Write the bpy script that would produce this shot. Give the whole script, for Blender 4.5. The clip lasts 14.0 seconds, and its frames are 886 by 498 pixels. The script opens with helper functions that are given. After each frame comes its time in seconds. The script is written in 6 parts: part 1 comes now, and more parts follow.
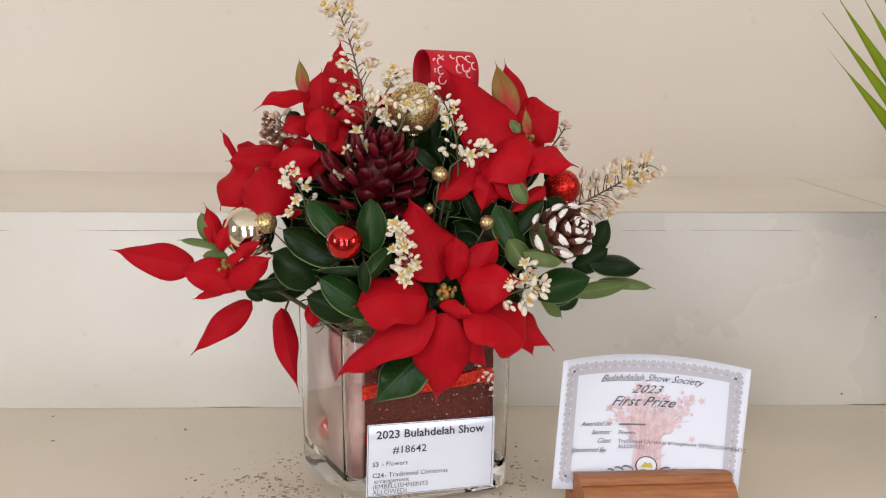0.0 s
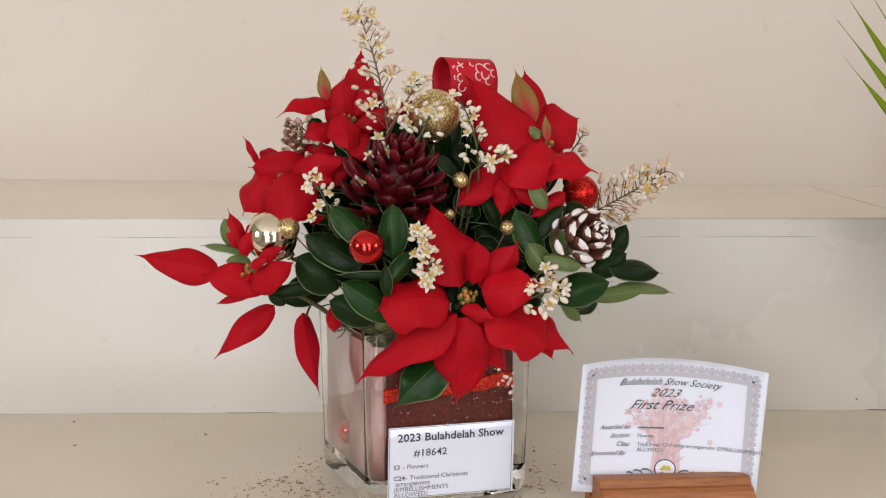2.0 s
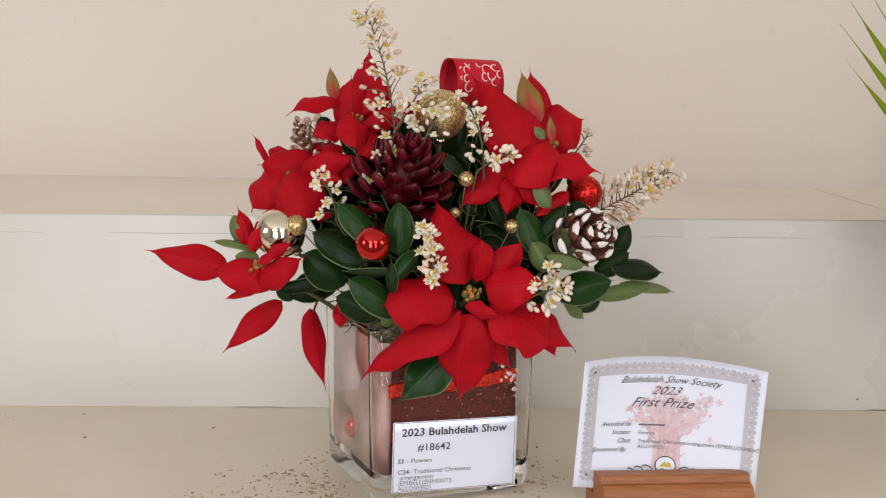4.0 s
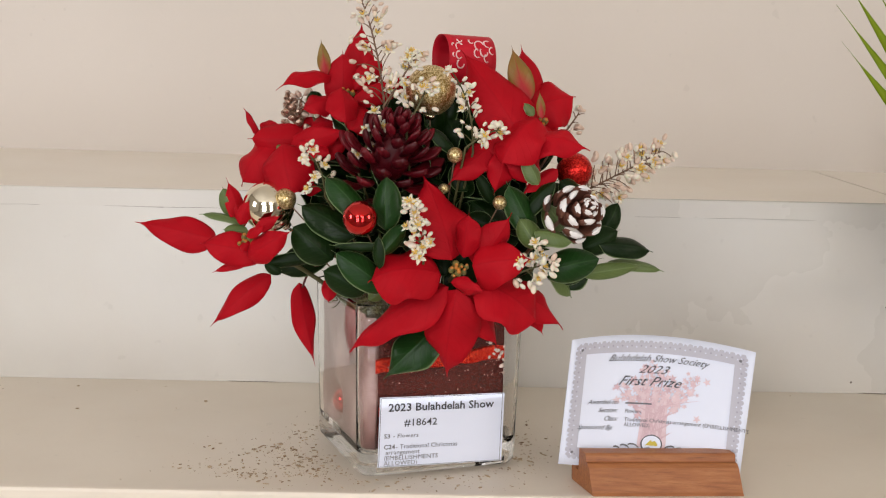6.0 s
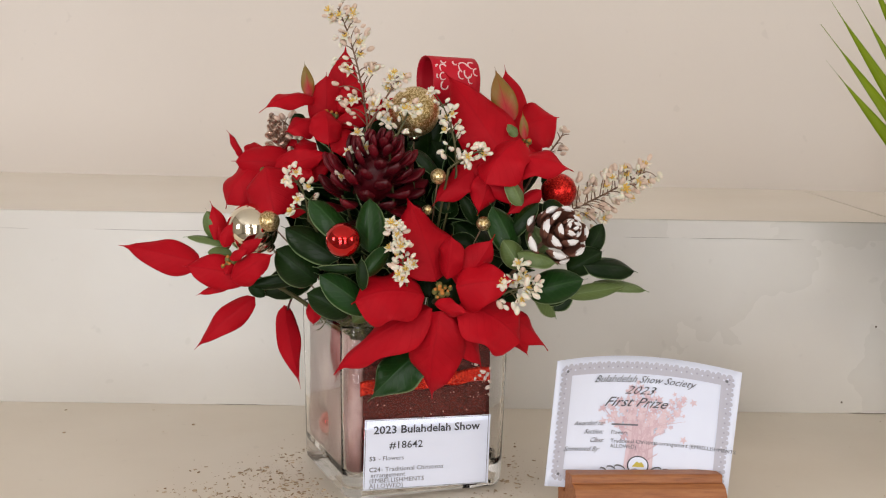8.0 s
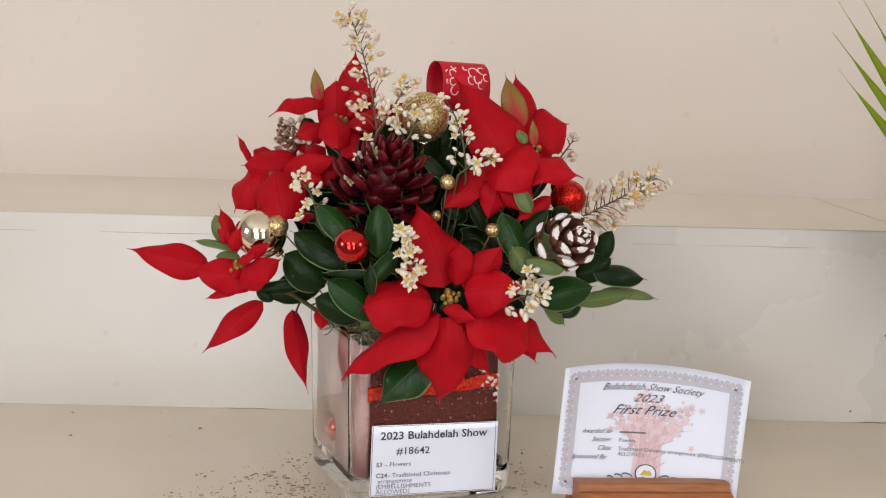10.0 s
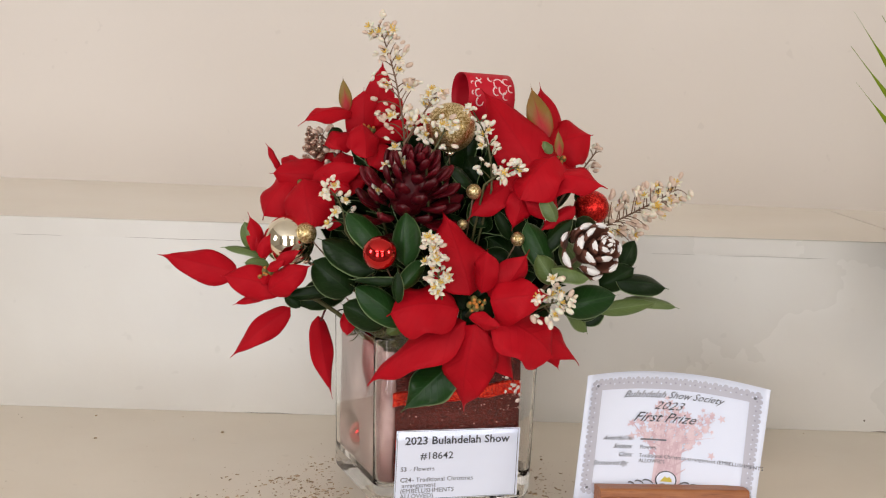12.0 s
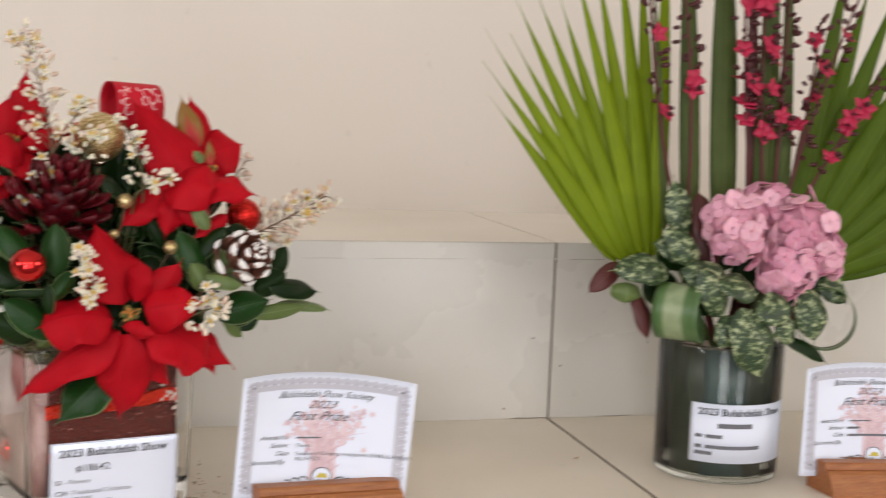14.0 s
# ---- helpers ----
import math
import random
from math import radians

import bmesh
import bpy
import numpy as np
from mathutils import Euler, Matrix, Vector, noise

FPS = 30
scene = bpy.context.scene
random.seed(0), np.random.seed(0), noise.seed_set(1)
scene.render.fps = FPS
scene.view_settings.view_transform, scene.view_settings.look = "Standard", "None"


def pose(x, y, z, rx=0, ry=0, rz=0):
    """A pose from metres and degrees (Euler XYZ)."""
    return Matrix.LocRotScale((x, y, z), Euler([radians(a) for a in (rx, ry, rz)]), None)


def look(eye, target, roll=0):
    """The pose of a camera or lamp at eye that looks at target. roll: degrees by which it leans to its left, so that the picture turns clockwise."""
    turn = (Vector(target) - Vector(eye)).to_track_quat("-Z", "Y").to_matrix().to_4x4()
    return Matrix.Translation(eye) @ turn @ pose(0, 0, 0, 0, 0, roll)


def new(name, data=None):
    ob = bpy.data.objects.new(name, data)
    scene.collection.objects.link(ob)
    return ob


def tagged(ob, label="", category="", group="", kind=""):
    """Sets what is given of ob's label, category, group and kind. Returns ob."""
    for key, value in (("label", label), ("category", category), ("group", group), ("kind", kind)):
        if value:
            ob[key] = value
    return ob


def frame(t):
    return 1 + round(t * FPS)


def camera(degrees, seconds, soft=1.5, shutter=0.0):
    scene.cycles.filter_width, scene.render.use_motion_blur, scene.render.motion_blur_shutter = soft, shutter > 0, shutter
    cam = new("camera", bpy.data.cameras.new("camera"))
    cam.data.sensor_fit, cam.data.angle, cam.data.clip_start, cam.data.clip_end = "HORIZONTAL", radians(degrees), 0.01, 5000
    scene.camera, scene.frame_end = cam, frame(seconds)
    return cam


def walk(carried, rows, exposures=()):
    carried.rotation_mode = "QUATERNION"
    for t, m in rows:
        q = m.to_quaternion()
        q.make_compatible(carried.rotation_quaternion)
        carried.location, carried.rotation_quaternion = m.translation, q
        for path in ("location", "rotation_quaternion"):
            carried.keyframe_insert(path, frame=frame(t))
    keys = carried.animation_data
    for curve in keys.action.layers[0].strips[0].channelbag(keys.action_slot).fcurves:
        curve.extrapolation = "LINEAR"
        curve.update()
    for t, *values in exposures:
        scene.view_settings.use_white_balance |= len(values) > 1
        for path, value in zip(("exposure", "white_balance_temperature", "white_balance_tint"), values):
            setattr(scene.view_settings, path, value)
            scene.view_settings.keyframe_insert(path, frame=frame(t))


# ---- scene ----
EXPOSURES = [(0.0, -0.71), (1.5, -0.77), (9.0, -0.77), (11.5, -0.74), (14.0, -0.69)]
cam = camera(37.83, 14.0, soft=1.15, shutter=0.4)
PATH = [
    (0, (-0.0004, -1.0276, 0.3489), (0.0290, -0.0386, 0.2044), 0.21),
    (0.5, (-0.0014, -1.0291, 0.3499), (0.0301, -0.0402, 0.2046), 0.12),
    (1, (-0.0070, -1.0288, 0.3469), (0.0154, -0.0400, 0.1991), 0.12),
    (1.5, (-0.0097, -1.0312, 0.3465), (0.0077, -0.0409, 0.2087), 0.04),
    (2, (-0.0117, -1.0389, 0.3457), (0.0128, -0.0485, 0.2097), 0.10),
    (2.5, (-0.0144, -1.0444, 0.3469), (0.0127, -0.0539, 0.2126), 0.33),
    (5, (0.0042, -1.0579, 0.3465), (0.0170, -0.0676, 0.2084), 0.65),
    (5.5, (0.0118, -1.0577, 0.3428), (0.0249, -0.0676, 0.2034), 0.84),
    (6, (0.0127, -1.0572, 0.3418), (0.0182, -0.0686, 0.1919), 1.21),
    (6.5, (0.0190, -1.0518, 0.3388), (0.0305, -0.0634, 0.1876), 1.22),
    (7, (0.0215, -1.0507, 0.3409), (0.0270, -0.0607, 0.2001), 0.76),
    (7.5, (0.0241, -1.0522, 0.3416), (0.0299, -0.0612, 0.2077), 0.92),
    (8, (0.0265, -1.0551, 0.3414), (0.0305, -0.0640, 0.2082), 0.88),
    (8.5, (0.0293, -1.0545, 0.3430), (0.0324, -0.0636, 0.2087), 1.02),
    (9, (0.0275, -1.0515, 0.3429), (0.0244, -0.0609, 0.2068), 0.97),
    (11.5, (0.0180, -1.0612, 0.3453), (0.0203, -0.0686, 0.2232), 1.79),
    (12, (0.0060, -1.0685, 0.3456), (0.0032, -0.0764, 0.2202), 1.73),
    (12.5, (-0.0037, -1.0726, 0.3437), (0.0231, -0.0806, 0.2209), 2.00),
    (13, (-0.0187, -1.0844, 0.3458), (0.0787, -0.0961, 0.2291), 2.51),
    (13.5, (-0.0278, -1.0959, 0.3437), (0.1526, -0.1197, 0.2234), 2.29),
    (14, (0.0034, -1.0998, 0.3518), (0.2634, -0.1410, 0.2380), 2.24),
]
walk(cam, [(t, look(eye, target, roll)) for t, eye, target, roll in PATH], EXPOSURES)

# ---- world, daylight through the openings behind the camera ----
world = bpy.data.worlds.new("sky")
scene.world = world
world.use_nodes = True
wn = world.node_tree.nodes
sky = wn.new("ShaderNodeTexSky")
sky.sky_type = "NISHITA"
sky.sun_disc = False
sky.sun_elevation = radians(50)
sky.sun_rotation = radians(200)
world.node_tree.links.new(sky.outputs[0], wn["Background"].inputs[0])
wn["Background"].inputs[1].default_value = 0.1

# room limits: floor height, ceiling height, side walls, wall behind the camera
FLOOR_Z, CEIL_Z, WEST_X, EAST_X, SOUTH_Y = -0.95, 2.3, -3.2, 3.2, -4.4


def daylight(name, eye, target, width, height, watts, colour):
    lamp = bpy.data.lights.new(name, "AREA")
    lamp.shape, lamp.size, lamp.size_y = "RECTANGLE", width, height
    lamp.energy, lamp.color = watts, colour
    ob = new(name, lamp)
    ob.matrix_world = look(eye, target)
    return ob


COOL, NEUTRAL, WARM = (0.955, 0.962, 1.0), (1.0, 0.965, 0.96), (1.0, 0.91, 0.82)
daylight("doorway_light_west", (-1.05, SOUTH_Y - 0.02, 0.05), (-1.05, 0, 0.05), 1.3, 1.95, 82, COOL)
daylight("doorway_light_east", (1.45, SOUTH_Y - 0.02, 0.05), (1.45, 0, 0.05), 0.9, 1.95, 40, COOL)
daylight("window_light_west", (WEST_X - 0.02, -1.9, 0.95), (0, -1.9, 0.95), 1.0, 1.0, 56, NEUTRAL)
daylight("window_light_east", (EAST_X + 0.02, -1.7, 0.95), (0, -1.7, 0.95), 1.0, 1.0, 40, WARM)
daylight("high_window_light_west", (-1.35, SOUTH_Y - 0.02, 1.75), (-1.35, 0, 1.75), 1.5, 0.7, 48, NEUTRAL)
daylight("high_window_light_east", (1.35, SOUTH_Y - 0.02, 1.75), (1.35, 0, 1.75), 1.5, 0.7, 48, WARM)

# ---- materials ----
def mat(name, colour, rough=0.5, metal=0.0, spec=0.5, **more):
    m = bpy.data.materials.new(name)
    m.use_nodes = True
    b = m.node_tree.nodes["Principled BSDF"]
    b.inputs["Base Color"].default_value = (*colour, 1)
    b.inputs["Roughness"].default_value = rough
    b.inputs["Metallic"].default_value = metal
    b.inputs["Specular IOR Level"].default_value = spec
    for key, value in more.items():
        b.inputs[key.replace("_", " ")].default_value = value
    return m


def node(m, kind, **values):
    n = m.node_tree.nodes.new(kind)
    for key, value in values.items():
        n.inputs[key.replace("_", " ")].default_value = value
    return n


def wire(m, a, b):
    m.node_tree.links.new(a, b)


def bsdf(m):
    return m.node_tree.nodes["Principled BSDF"]


def ramp(m, source, stops):
    r = m.node_tree.nodes.new("ShaderNodeValToRGB")
    while len(r.color_ramp.elements) < len(stops):
        r.color_ramp.elements.new(0.5)
    for e, (at, c) in zip(r.color_ramp.elements, stops):
        e.position, e.color = at, (*c, 1)
    wire(m, source, r.inputs[0])
    return r.outputs[0]


def blend(m, factor, a, b, mode="MIX"):
    x = m.node_tree.nodes.new("ShaderNodeMix")
    x.data_type, x.blend_type = "RGBA", mode
    for socket, value in ((x.inputs["Factor"], factor), (x.inputs["A"], a), (x.inputs["B"], b)):
        if isinstance(value, (int, float)):
            socket.default_value = value
        elif isinstance(value, tuple):
            socket.default_value = (*value, 1)
        else:
            wire(m, value, socket)
    return x.outputs["Result"]


def calc(m, op, a, b=0.0, c=0.0):
    x = m.node_tree.nodes.new("ShaderNodeMath")
    x.operation = op
    for socket, value in zip(x.inputs, (a, b, c)):
        if isinstance(value, (int, float)):
            socket.default_value = value
        else:
            wire(m, value, socket)
    return x.outputs[0]


def noisy(m, scale, detail=4.0, rough=0.55, coords="Object", stretch=None):
    tc = m.node_tree.nodes.new("ShaderNodeTexCoord")
    n = node(m, "ShaderNodeTexNoise", Scale=scale, Detail=detail, Roughness=rough)
    out = tc.outputs[coords]
    if stretch:
        mp = m.node_tree.nodes.new("ShaderNodeMapping")
        mp.inputs["Scale"].default_value = stretch
        wire(m, out, mp.inputs[0])
        out = mp.outputs[0]
    wire(m, out, n.inputs["Vector"])
    return n.outputs["Fac"]


def bump(m, height, strength=0.2, distance=0.001):
    b = node(m, "ShaderNodeBump", Strength=strength, Distance=distance)
    wire(m, height, b.inputs["Height"])
    wire(m, b.outputs[0], bsdf(m).inputs["Normal"])


def random_of(m):
    return m.node_tree.nodes.new("ShaderNodeObjectInfo").outputs["Random"]


def uv_of(m):
    tc = m.node_tree.nodes.new("ShaderNodeTexCoord")
    s = m.node_tree.nodes.new("ShaderNodeSeparateXYZ")
    wire(m, tc.outputs["UV"], s.inputs[0])
    return s.outputs[0], s.outputs[1]


def painted(name, colour, dirt, rough, scale=3.0, wear=0.18):
    """Brushed enamel on boards or plaster: faint blotches, fine specks of dirt, roller texture."""
    m = mat(name, colour, rough)
    big, fine = noisy(m, scale, 5), noisy(m, 140, 3)
    base = blend(m, ramp(m, big, ((0.35, (0, 0, 0)), (0.75, (1, 1, 1)))), colour, dirt)
    speck = ramp(m, noisy(m, 55, 2, 0.4), ((0.72, (0, 0, 0)), (0.76, (1, 1, 1))))
    base = blend(m, calc(m, "MULTIPLY", speck, 0.12), base, tuple(c * 0.55 for c in dirt))
    wire(m, base, bsdf(m).inputs["Base Color"])
    wire(m, calc(m, "MULTIPLY_ADD", big, wear, rough - wear / 2), bsdf(m).inputs["Roughness"])
    bump(m, calc(m, "ADD", fine, calc(m, "MULTIPLY", noisy(m, 24, 3), 1.4)), 0.12, 0.0008)
    return m


WALL_PAINT = painted("cream_wall_paint", (0.69, 0.635, 0.585), (0.665, 0.605, 0.55), 0.6, 1.4)
SHELF_PAINT = painted("cream_gloss_paint", (0.77, 0.70, 0.60), (0.72, 0.64, 0.535), 0.42, 5)
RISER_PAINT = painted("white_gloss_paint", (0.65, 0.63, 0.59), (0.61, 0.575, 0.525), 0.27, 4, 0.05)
UPPER_PAINT = painted("pale_cream_gloss_paint", (0.86, 0.805, 0.72), (0.82, 0.755, 0.66), 0.38, 4)
JOINT = mat("brown_board_joint", (0.13, 0.10, 0.075), 0.9)
ROOM_PAINT = painted("pale_room_paint", (0.42, 0.395, 0.35), (0.37, 0.345, 0.30), 0.7, 0.8)
# White so that the unseen ceiling throws more light down on the shelves.
CEILING_PAINT = painted("white_ceiling_paint", (0.80, 0.785, 0.75), (0.75, 0.735, 0.70), 0.8, 0.8)
FLOOR_WOOD = painted("grey_floor", (0.22, 0.19, 0.16), (0.17, 0.145, 0.12), 0.5, 2)


def veined(name, colour, deep, vein, rough, spec=0.4, edge=None, veins=9.0, strength=0.5, blush=None):
    """Leaf or bract: midrib and slanting side veins along the blade, slight tone change from blade to blade."""
    m = mat(name, colour, rough, spec=spec)
    u, v = uv_of(m)
    side = calc(m, "ABSOLUTE", calc(m, "SUBTRACT", v, 0.5))
    line = calc(m, "FRACT", calc(m, "MULTIPLY", calc(m, "SUBTRACT", u, calc(m, "MULTIPLY", side, 0.55)), veins))
    line = calc(m, "ABSOLUTE", calc(m, "SUBTRACT", line, 0.5))
    ribs = ramp(m, line, ((0.0, (1, 1, 1)), (0.09, (0, 0, 0))))
    mid = ramp(m, side, ((0.0, (1, 1, 1)), (0.035, (0, 0, 0))))
    both = calc(m, "MAXIMUM", calc(m, "MULTIPLY", ribs, 0.45), mid)
    tone = blend(m, noisy(m, 60, 3), colour, deep)
    tone = blend(m, calc(m, "MULTIPLY", random_of(m), 0.6), tone, deep)
    tone = blend(m, calc(m, "MULTIPLY", both, strength), tone, vein)
    if blush:
        tone = blend(m, ramp(m, calc(m, "ADD", u, calc(m, "MULTIPLY", side, 0.9)), ((0.35, (1, 1, 1)), (0.72, (0, 0, 0)))), tone, blush)
    if edge:
        rim = ramp(m, side, ((0.462, (0, 0, 0)), (0.49, (1, 1, 1))))
        tone = blend(m, rim, tone, edge)
    wire(m, tone, bsdf(m).inputs["Base Color"])
    bump(m, calc(m, "ADD", calc(m, "MULTIPLY", both, -1.0), calc(m, "MULTIPLY", noisy(m, 260, 2), 0.5)), 0.35, 0.0006)
    return m


BRACT = veined("red_bract", (0.50, 0.003, 0.011), (0.34, 0.002, 0.009), (0.24, 0.0015, 0.007), 0.6, 0.12, strength=0.28)
LEAF = veined("dark_green_leaf", (0.011, 0.031, 0.005), (0.004, 0.012, 0.003), (0.03, 0.075, 0.022), 0.34, 0.14, edge=(0.17, 0.24, 0.11), strength=0.22)
# Brighter green: own colour of the hanging leaf, light put into front leaves' colour.
FRESH_LIT_LEAF = veined("fresh_lit_green_leaf", (0.017, 0.062, 0.010), (0.008, 0.034, 0.006), (0.05, 0.12, 0.035), 0.34, 0.2, edge=(0.17, 0.24, 0.11), strength=0.35)
PALE_LEAF = veined("pale_green_leaf", (0.13, 0.175, 0.05), (0.075, 0.12, 0.03), (0.20, 0.28, 0.12), 0.4, 0.4, edge=(0.25, 0.32, 0.16), strength=0.4)
BRONZE = veined("bronze_leaf", (0.20, 0.165, 0.02), (0.22, 0.10, 0.018), (0.26, 0.02, 0.012), 0.45, strength=0.8, blush=(0.36, 0.008, 0.012))
STEM = mat("green_brown_stem", (0.085, 0.08, 0.028), 0.6)
STEM_BROWN = mat("brown_stem", (0.17, 0.095, 0.055), 0.6)
RED_STEM = mat("dark_red_stem", (0.085, 0.012, 0.012), 0.6)
BLOSSOM = mat("white_blossom", (0.76, 0.70, 0.58), 0.5, Subsurface_Weight=0.15, Subsurface_Scale=0.002)
BUD_PINK = mat("blush_bud", (0.66, 0.50, 0.40), 0.5)
YELLOW = mat("yellow_stamen", (0.72, 0.48, 0.10), 0.5)
ORANGE = mat("orange_nectary", (0.52, 0.19, 0.03), 0.4)
BUD_GREEN = mat("olive_bud", (0.16, 0.15, 0.04), 0.5)
GOLD = mat("gold_mirror_ball", (0.88, 0.80, 0.64), 0.07, 1.0)
RED_MIRROR = mat("red_mirror_ball", (0.62, 0.012, 0.012), 0.08, 1.0, Coat_Weight=0.5)


def glitter(name, colour, bright):
    m = mat(name, colour, 0.35, 0.9)
    tc = m.node_tree.nodes.new("ShaderNodeTexCoord")
    v = node(m, "ShaderNodeTexVoronoi", Scale=900.0)
    wire(m, tc.outputs["Object"], v.inputs["Vector"])
    wire(m, blend(m, ramp(m, v.outputs["Color"], ((0.3, (0, 0, 0)), (0.8, (1, 1, 1)))), colour, bright), bsdf(m).inputs["Base Color"])
    bump(m, v.outputs["Color"], 1.0, 0.0012)
    return m


GOLD_GLITTER = glitter("gold_glitter", (0.42, 0.28, 0.09), (0.95, 0.80, 0.48))
RED_GLITTER = glitter("red_glitter", (0.38, 0.006, 0.006), (0.85, 0.04, 0.03))
WAX_CONE = mat("burgundy_waxed_cone", (0.105, 0.0045, 0.010), 0.30, spec=0.3)
wire(WAX_CONE, blend(WAX_CONE, calc(WAX_CONE, "MULTIPLY", noisy(WAX_CONE, 150, 3), random_of(WAX_CONE)), (0.050, 0.0019, 0.005), (0.22, 0.008, 0.017)), bsdf(WAX_CONE).inputs["Base Color"])
bump(WAX_CONE, calc(WAX_CONE, "ADD", noisy(WAX_CONE, 220, 4), calc(WAX_CONE, "MULTIPLY", noisy(WAX_CONE, 90, 2), 1.0)), 0.6, 0.0015)
BROWN_CONE = mat("brown_cone", (0.125, 0.042, 0.024), 0.6)
bump(BROWN_CONE, noisy(BROWN_CONE, 160, 3), 0.5, 0.001)
SNOW = mat("white_frosting", (0.82, 0.80, 0.79), 0.8)
bump(SNOW, noisy(SNOW, 500, 3), 0.6, 0.001)
GLASS = mat("clear_glass", (0.985, 0.99, 0.99), 0.0, Transmission_Weight=1.0, IOR=1.32)
GREEN_GLASS = mat("green_tinged_glass", (0.90, 0.94, 0.91), 0.0, Transmission_Weight=1.0, IOR=1.4)
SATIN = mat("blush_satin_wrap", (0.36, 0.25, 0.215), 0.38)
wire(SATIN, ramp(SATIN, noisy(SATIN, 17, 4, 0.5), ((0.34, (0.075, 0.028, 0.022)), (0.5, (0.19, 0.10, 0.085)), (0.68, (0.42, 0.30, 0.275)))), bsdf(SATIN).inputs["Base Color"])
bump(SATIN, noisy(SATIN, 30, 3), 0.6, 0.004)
MESH_WRAP = mat("dark_red_mesh_wrap", (0.10, 0.02, 0.012), 0.7, spec=0.15)
wire(MESH_WRAP, ramp(MESH_WRAP, noisy(MESH_WRAP, 420, 2, 0.5, stretch=(1, 1, 1.8)), ((0.35, (0.03, 0.007, 0.005)), (0.62, (0.095, 0.014, 0.010)), (0.78, (0.22, 0.05, 0.03)))), bsdf(MESH_WRAP).inputs["Base Color"])
bump(MESH_WRAP, noisy(MESH_WRAP, 500, 2), 0.8, 0.001)
RED_SEQUIN = glitter("red_sequin_trim", (0.50, 0.008, 0.006), (0.90, 0.07, 0.03))
PAPER = mat("white_paper", (0.86, 0.87, 0.90), 0.6)
wire(PAPER, blend(PAPER, noisy(PAPER, 30, 3), (0.76, 0.80, 0.93), (0.735, 0.775, 0.905)), bsdf(PAPER).inputs["Base Color"])
INK = mat("dark_grey_ink", (0.05, 0.052, 0.065), 0.6)
SOFT_INK = mat("grey_ink", (0.13, 0.13, 0.15), 0.6)
LILAC = mat("lilac_grey_print", (0.36, 0.35, 0.43), 0.6)
PALE_LILAC = mat("pale_lilac_print", (0.49, 0.485, 0.555), 0.6)
ROSE = mat("pale_rose_print", (0.66, 0.40, 0.43), 0.6)
wire(ROSE, blend(ROSE, noisy(ROSE, 260, 2), (0.78, 0.66, 0.70), (0.64, 0.44, 0.48)), bsdf(ROSE).inputs["Base Color"])
ROSE_DEEP = mat("deeper_rose_print", (0.62, 0.42, 0.46), 0.6)
wire(ROSE_DEEP, blend(ROSE_DEEP, noisy(ROSE_DEEP, 300, 2), (0.70, 0.52, 0.57), (0.55, 0.36, 0.41)), bsdf(ROSE_DEEP).inputs["Base Color"])
CREST_YELLOW = mat("yellow_print", (0.55, 0.44, 0.06), 0.6)
WOOD = mat("oiled_red_brown_wood", (0.27, 0.085, 0.03), 0.42)
_grain = noisy(WOOD, 38, 5, 0.6, stretch=(0.7, 9, 9))
_fine = noisy(WOOD, 190, 3, 0.6, stretch=(0.35, 6, 6))
_tone = ramp(WOOD, _grain, ((0.25, (0.22, 0.070, 0.022)), (0.5, (0.33, 0.118, 0.038)), (0.8, (0.43, 0.18, 0.066))))
wire(WOOD, blend(WOOD, calc(WOOD, "MULTIPLY", ramp(WOOD, _fine, ((0.55, (0, 0, 0)), (0.75, (1, 1, 1)))), 0.5), _tone, (0.13, 0.035, 0.014)), bsdf(WOOD).inputs["Base Color"])
bump(WOOD, _fine, 0.25, 0.0006)
RIBBON = mat("red_satin_ribbon", (0.52, 0.006, 0.022), 0.5, spec=0.25)
bump(RIBBON, noisy(RIBBON, 900, 1, 0.5, stretch=(1, 1, 0.2)), 0.2, 0.0004)
RIBBON_PRINT = mat("pale_pink_print", (0.78, 0.55, 0.55), 0.5)
CRUMB = mat("brown_plant_crumbs", (0.20, 0.13, 0.065), 0.8)
wire(CRUMB, blend(CRUMB, CRUMB.node_tree.nodes.new("ShaderNodeNewGeometry").outputs["Random Per Island"], (0.60, 0.47, 0.32), (0.26, 0.165, 0.085)), bsdf(CRUMB).inputs["Base Color"])
FOAM = mat("dry_grey_brown_foam", (0.26, 0.21, 0.17), 0.9)
PALM = veined("fresh_palm_blade", (0.205, 0.275, 0.006), (0.13, 0.19, 0.004), (0.26, 0.33, 0.028), 0.5, 0.15, strength=0.5, veins=0.0)
# The same palm, with the shade it stands in put into its green.
PALM_SHADED = veined("shaded_palm_blade", (0.08, 0.13, 0.006), (0.045, 0.08, 0.003), (0.12, 0.17, 0.02), 0.5, 0.15, strength=0.5, veins=0.0)
STRAP = veined("strap_leaf", (0.085, 0.115, 0.03), (0.05, 0.07, 0.02), (0.13, 0.16, 0.05), 0.5, 0.15, strength=0.4, veins=0.0)
CRIMSON = mat("crimson_floret", (0.40, 0.009, 0.052), 0.55)
DARK_BUD = mat("dark_maroon_bud", (0.06, 0.008, 0.011), 0.5)
PINK = mat("pink_floret", (0.70, 0.27, 0.40), 0.55, Subsurface_Weight=0.1, Subsurface_Scale=0.003)
wire(PINK, blend(PINK, random_of(PINK), (0.80, 0.44, 0.54), (0.70, 0.29, 0.42)), bsdf(PINK).inputs["Base Color"])
CROTON = veined("maroon_leaf", (0.10, 0.02, 0.018), (0.06, 0.012, 0.012), (0.20, 0.06, 0.04), 0.4, strength=0.6)
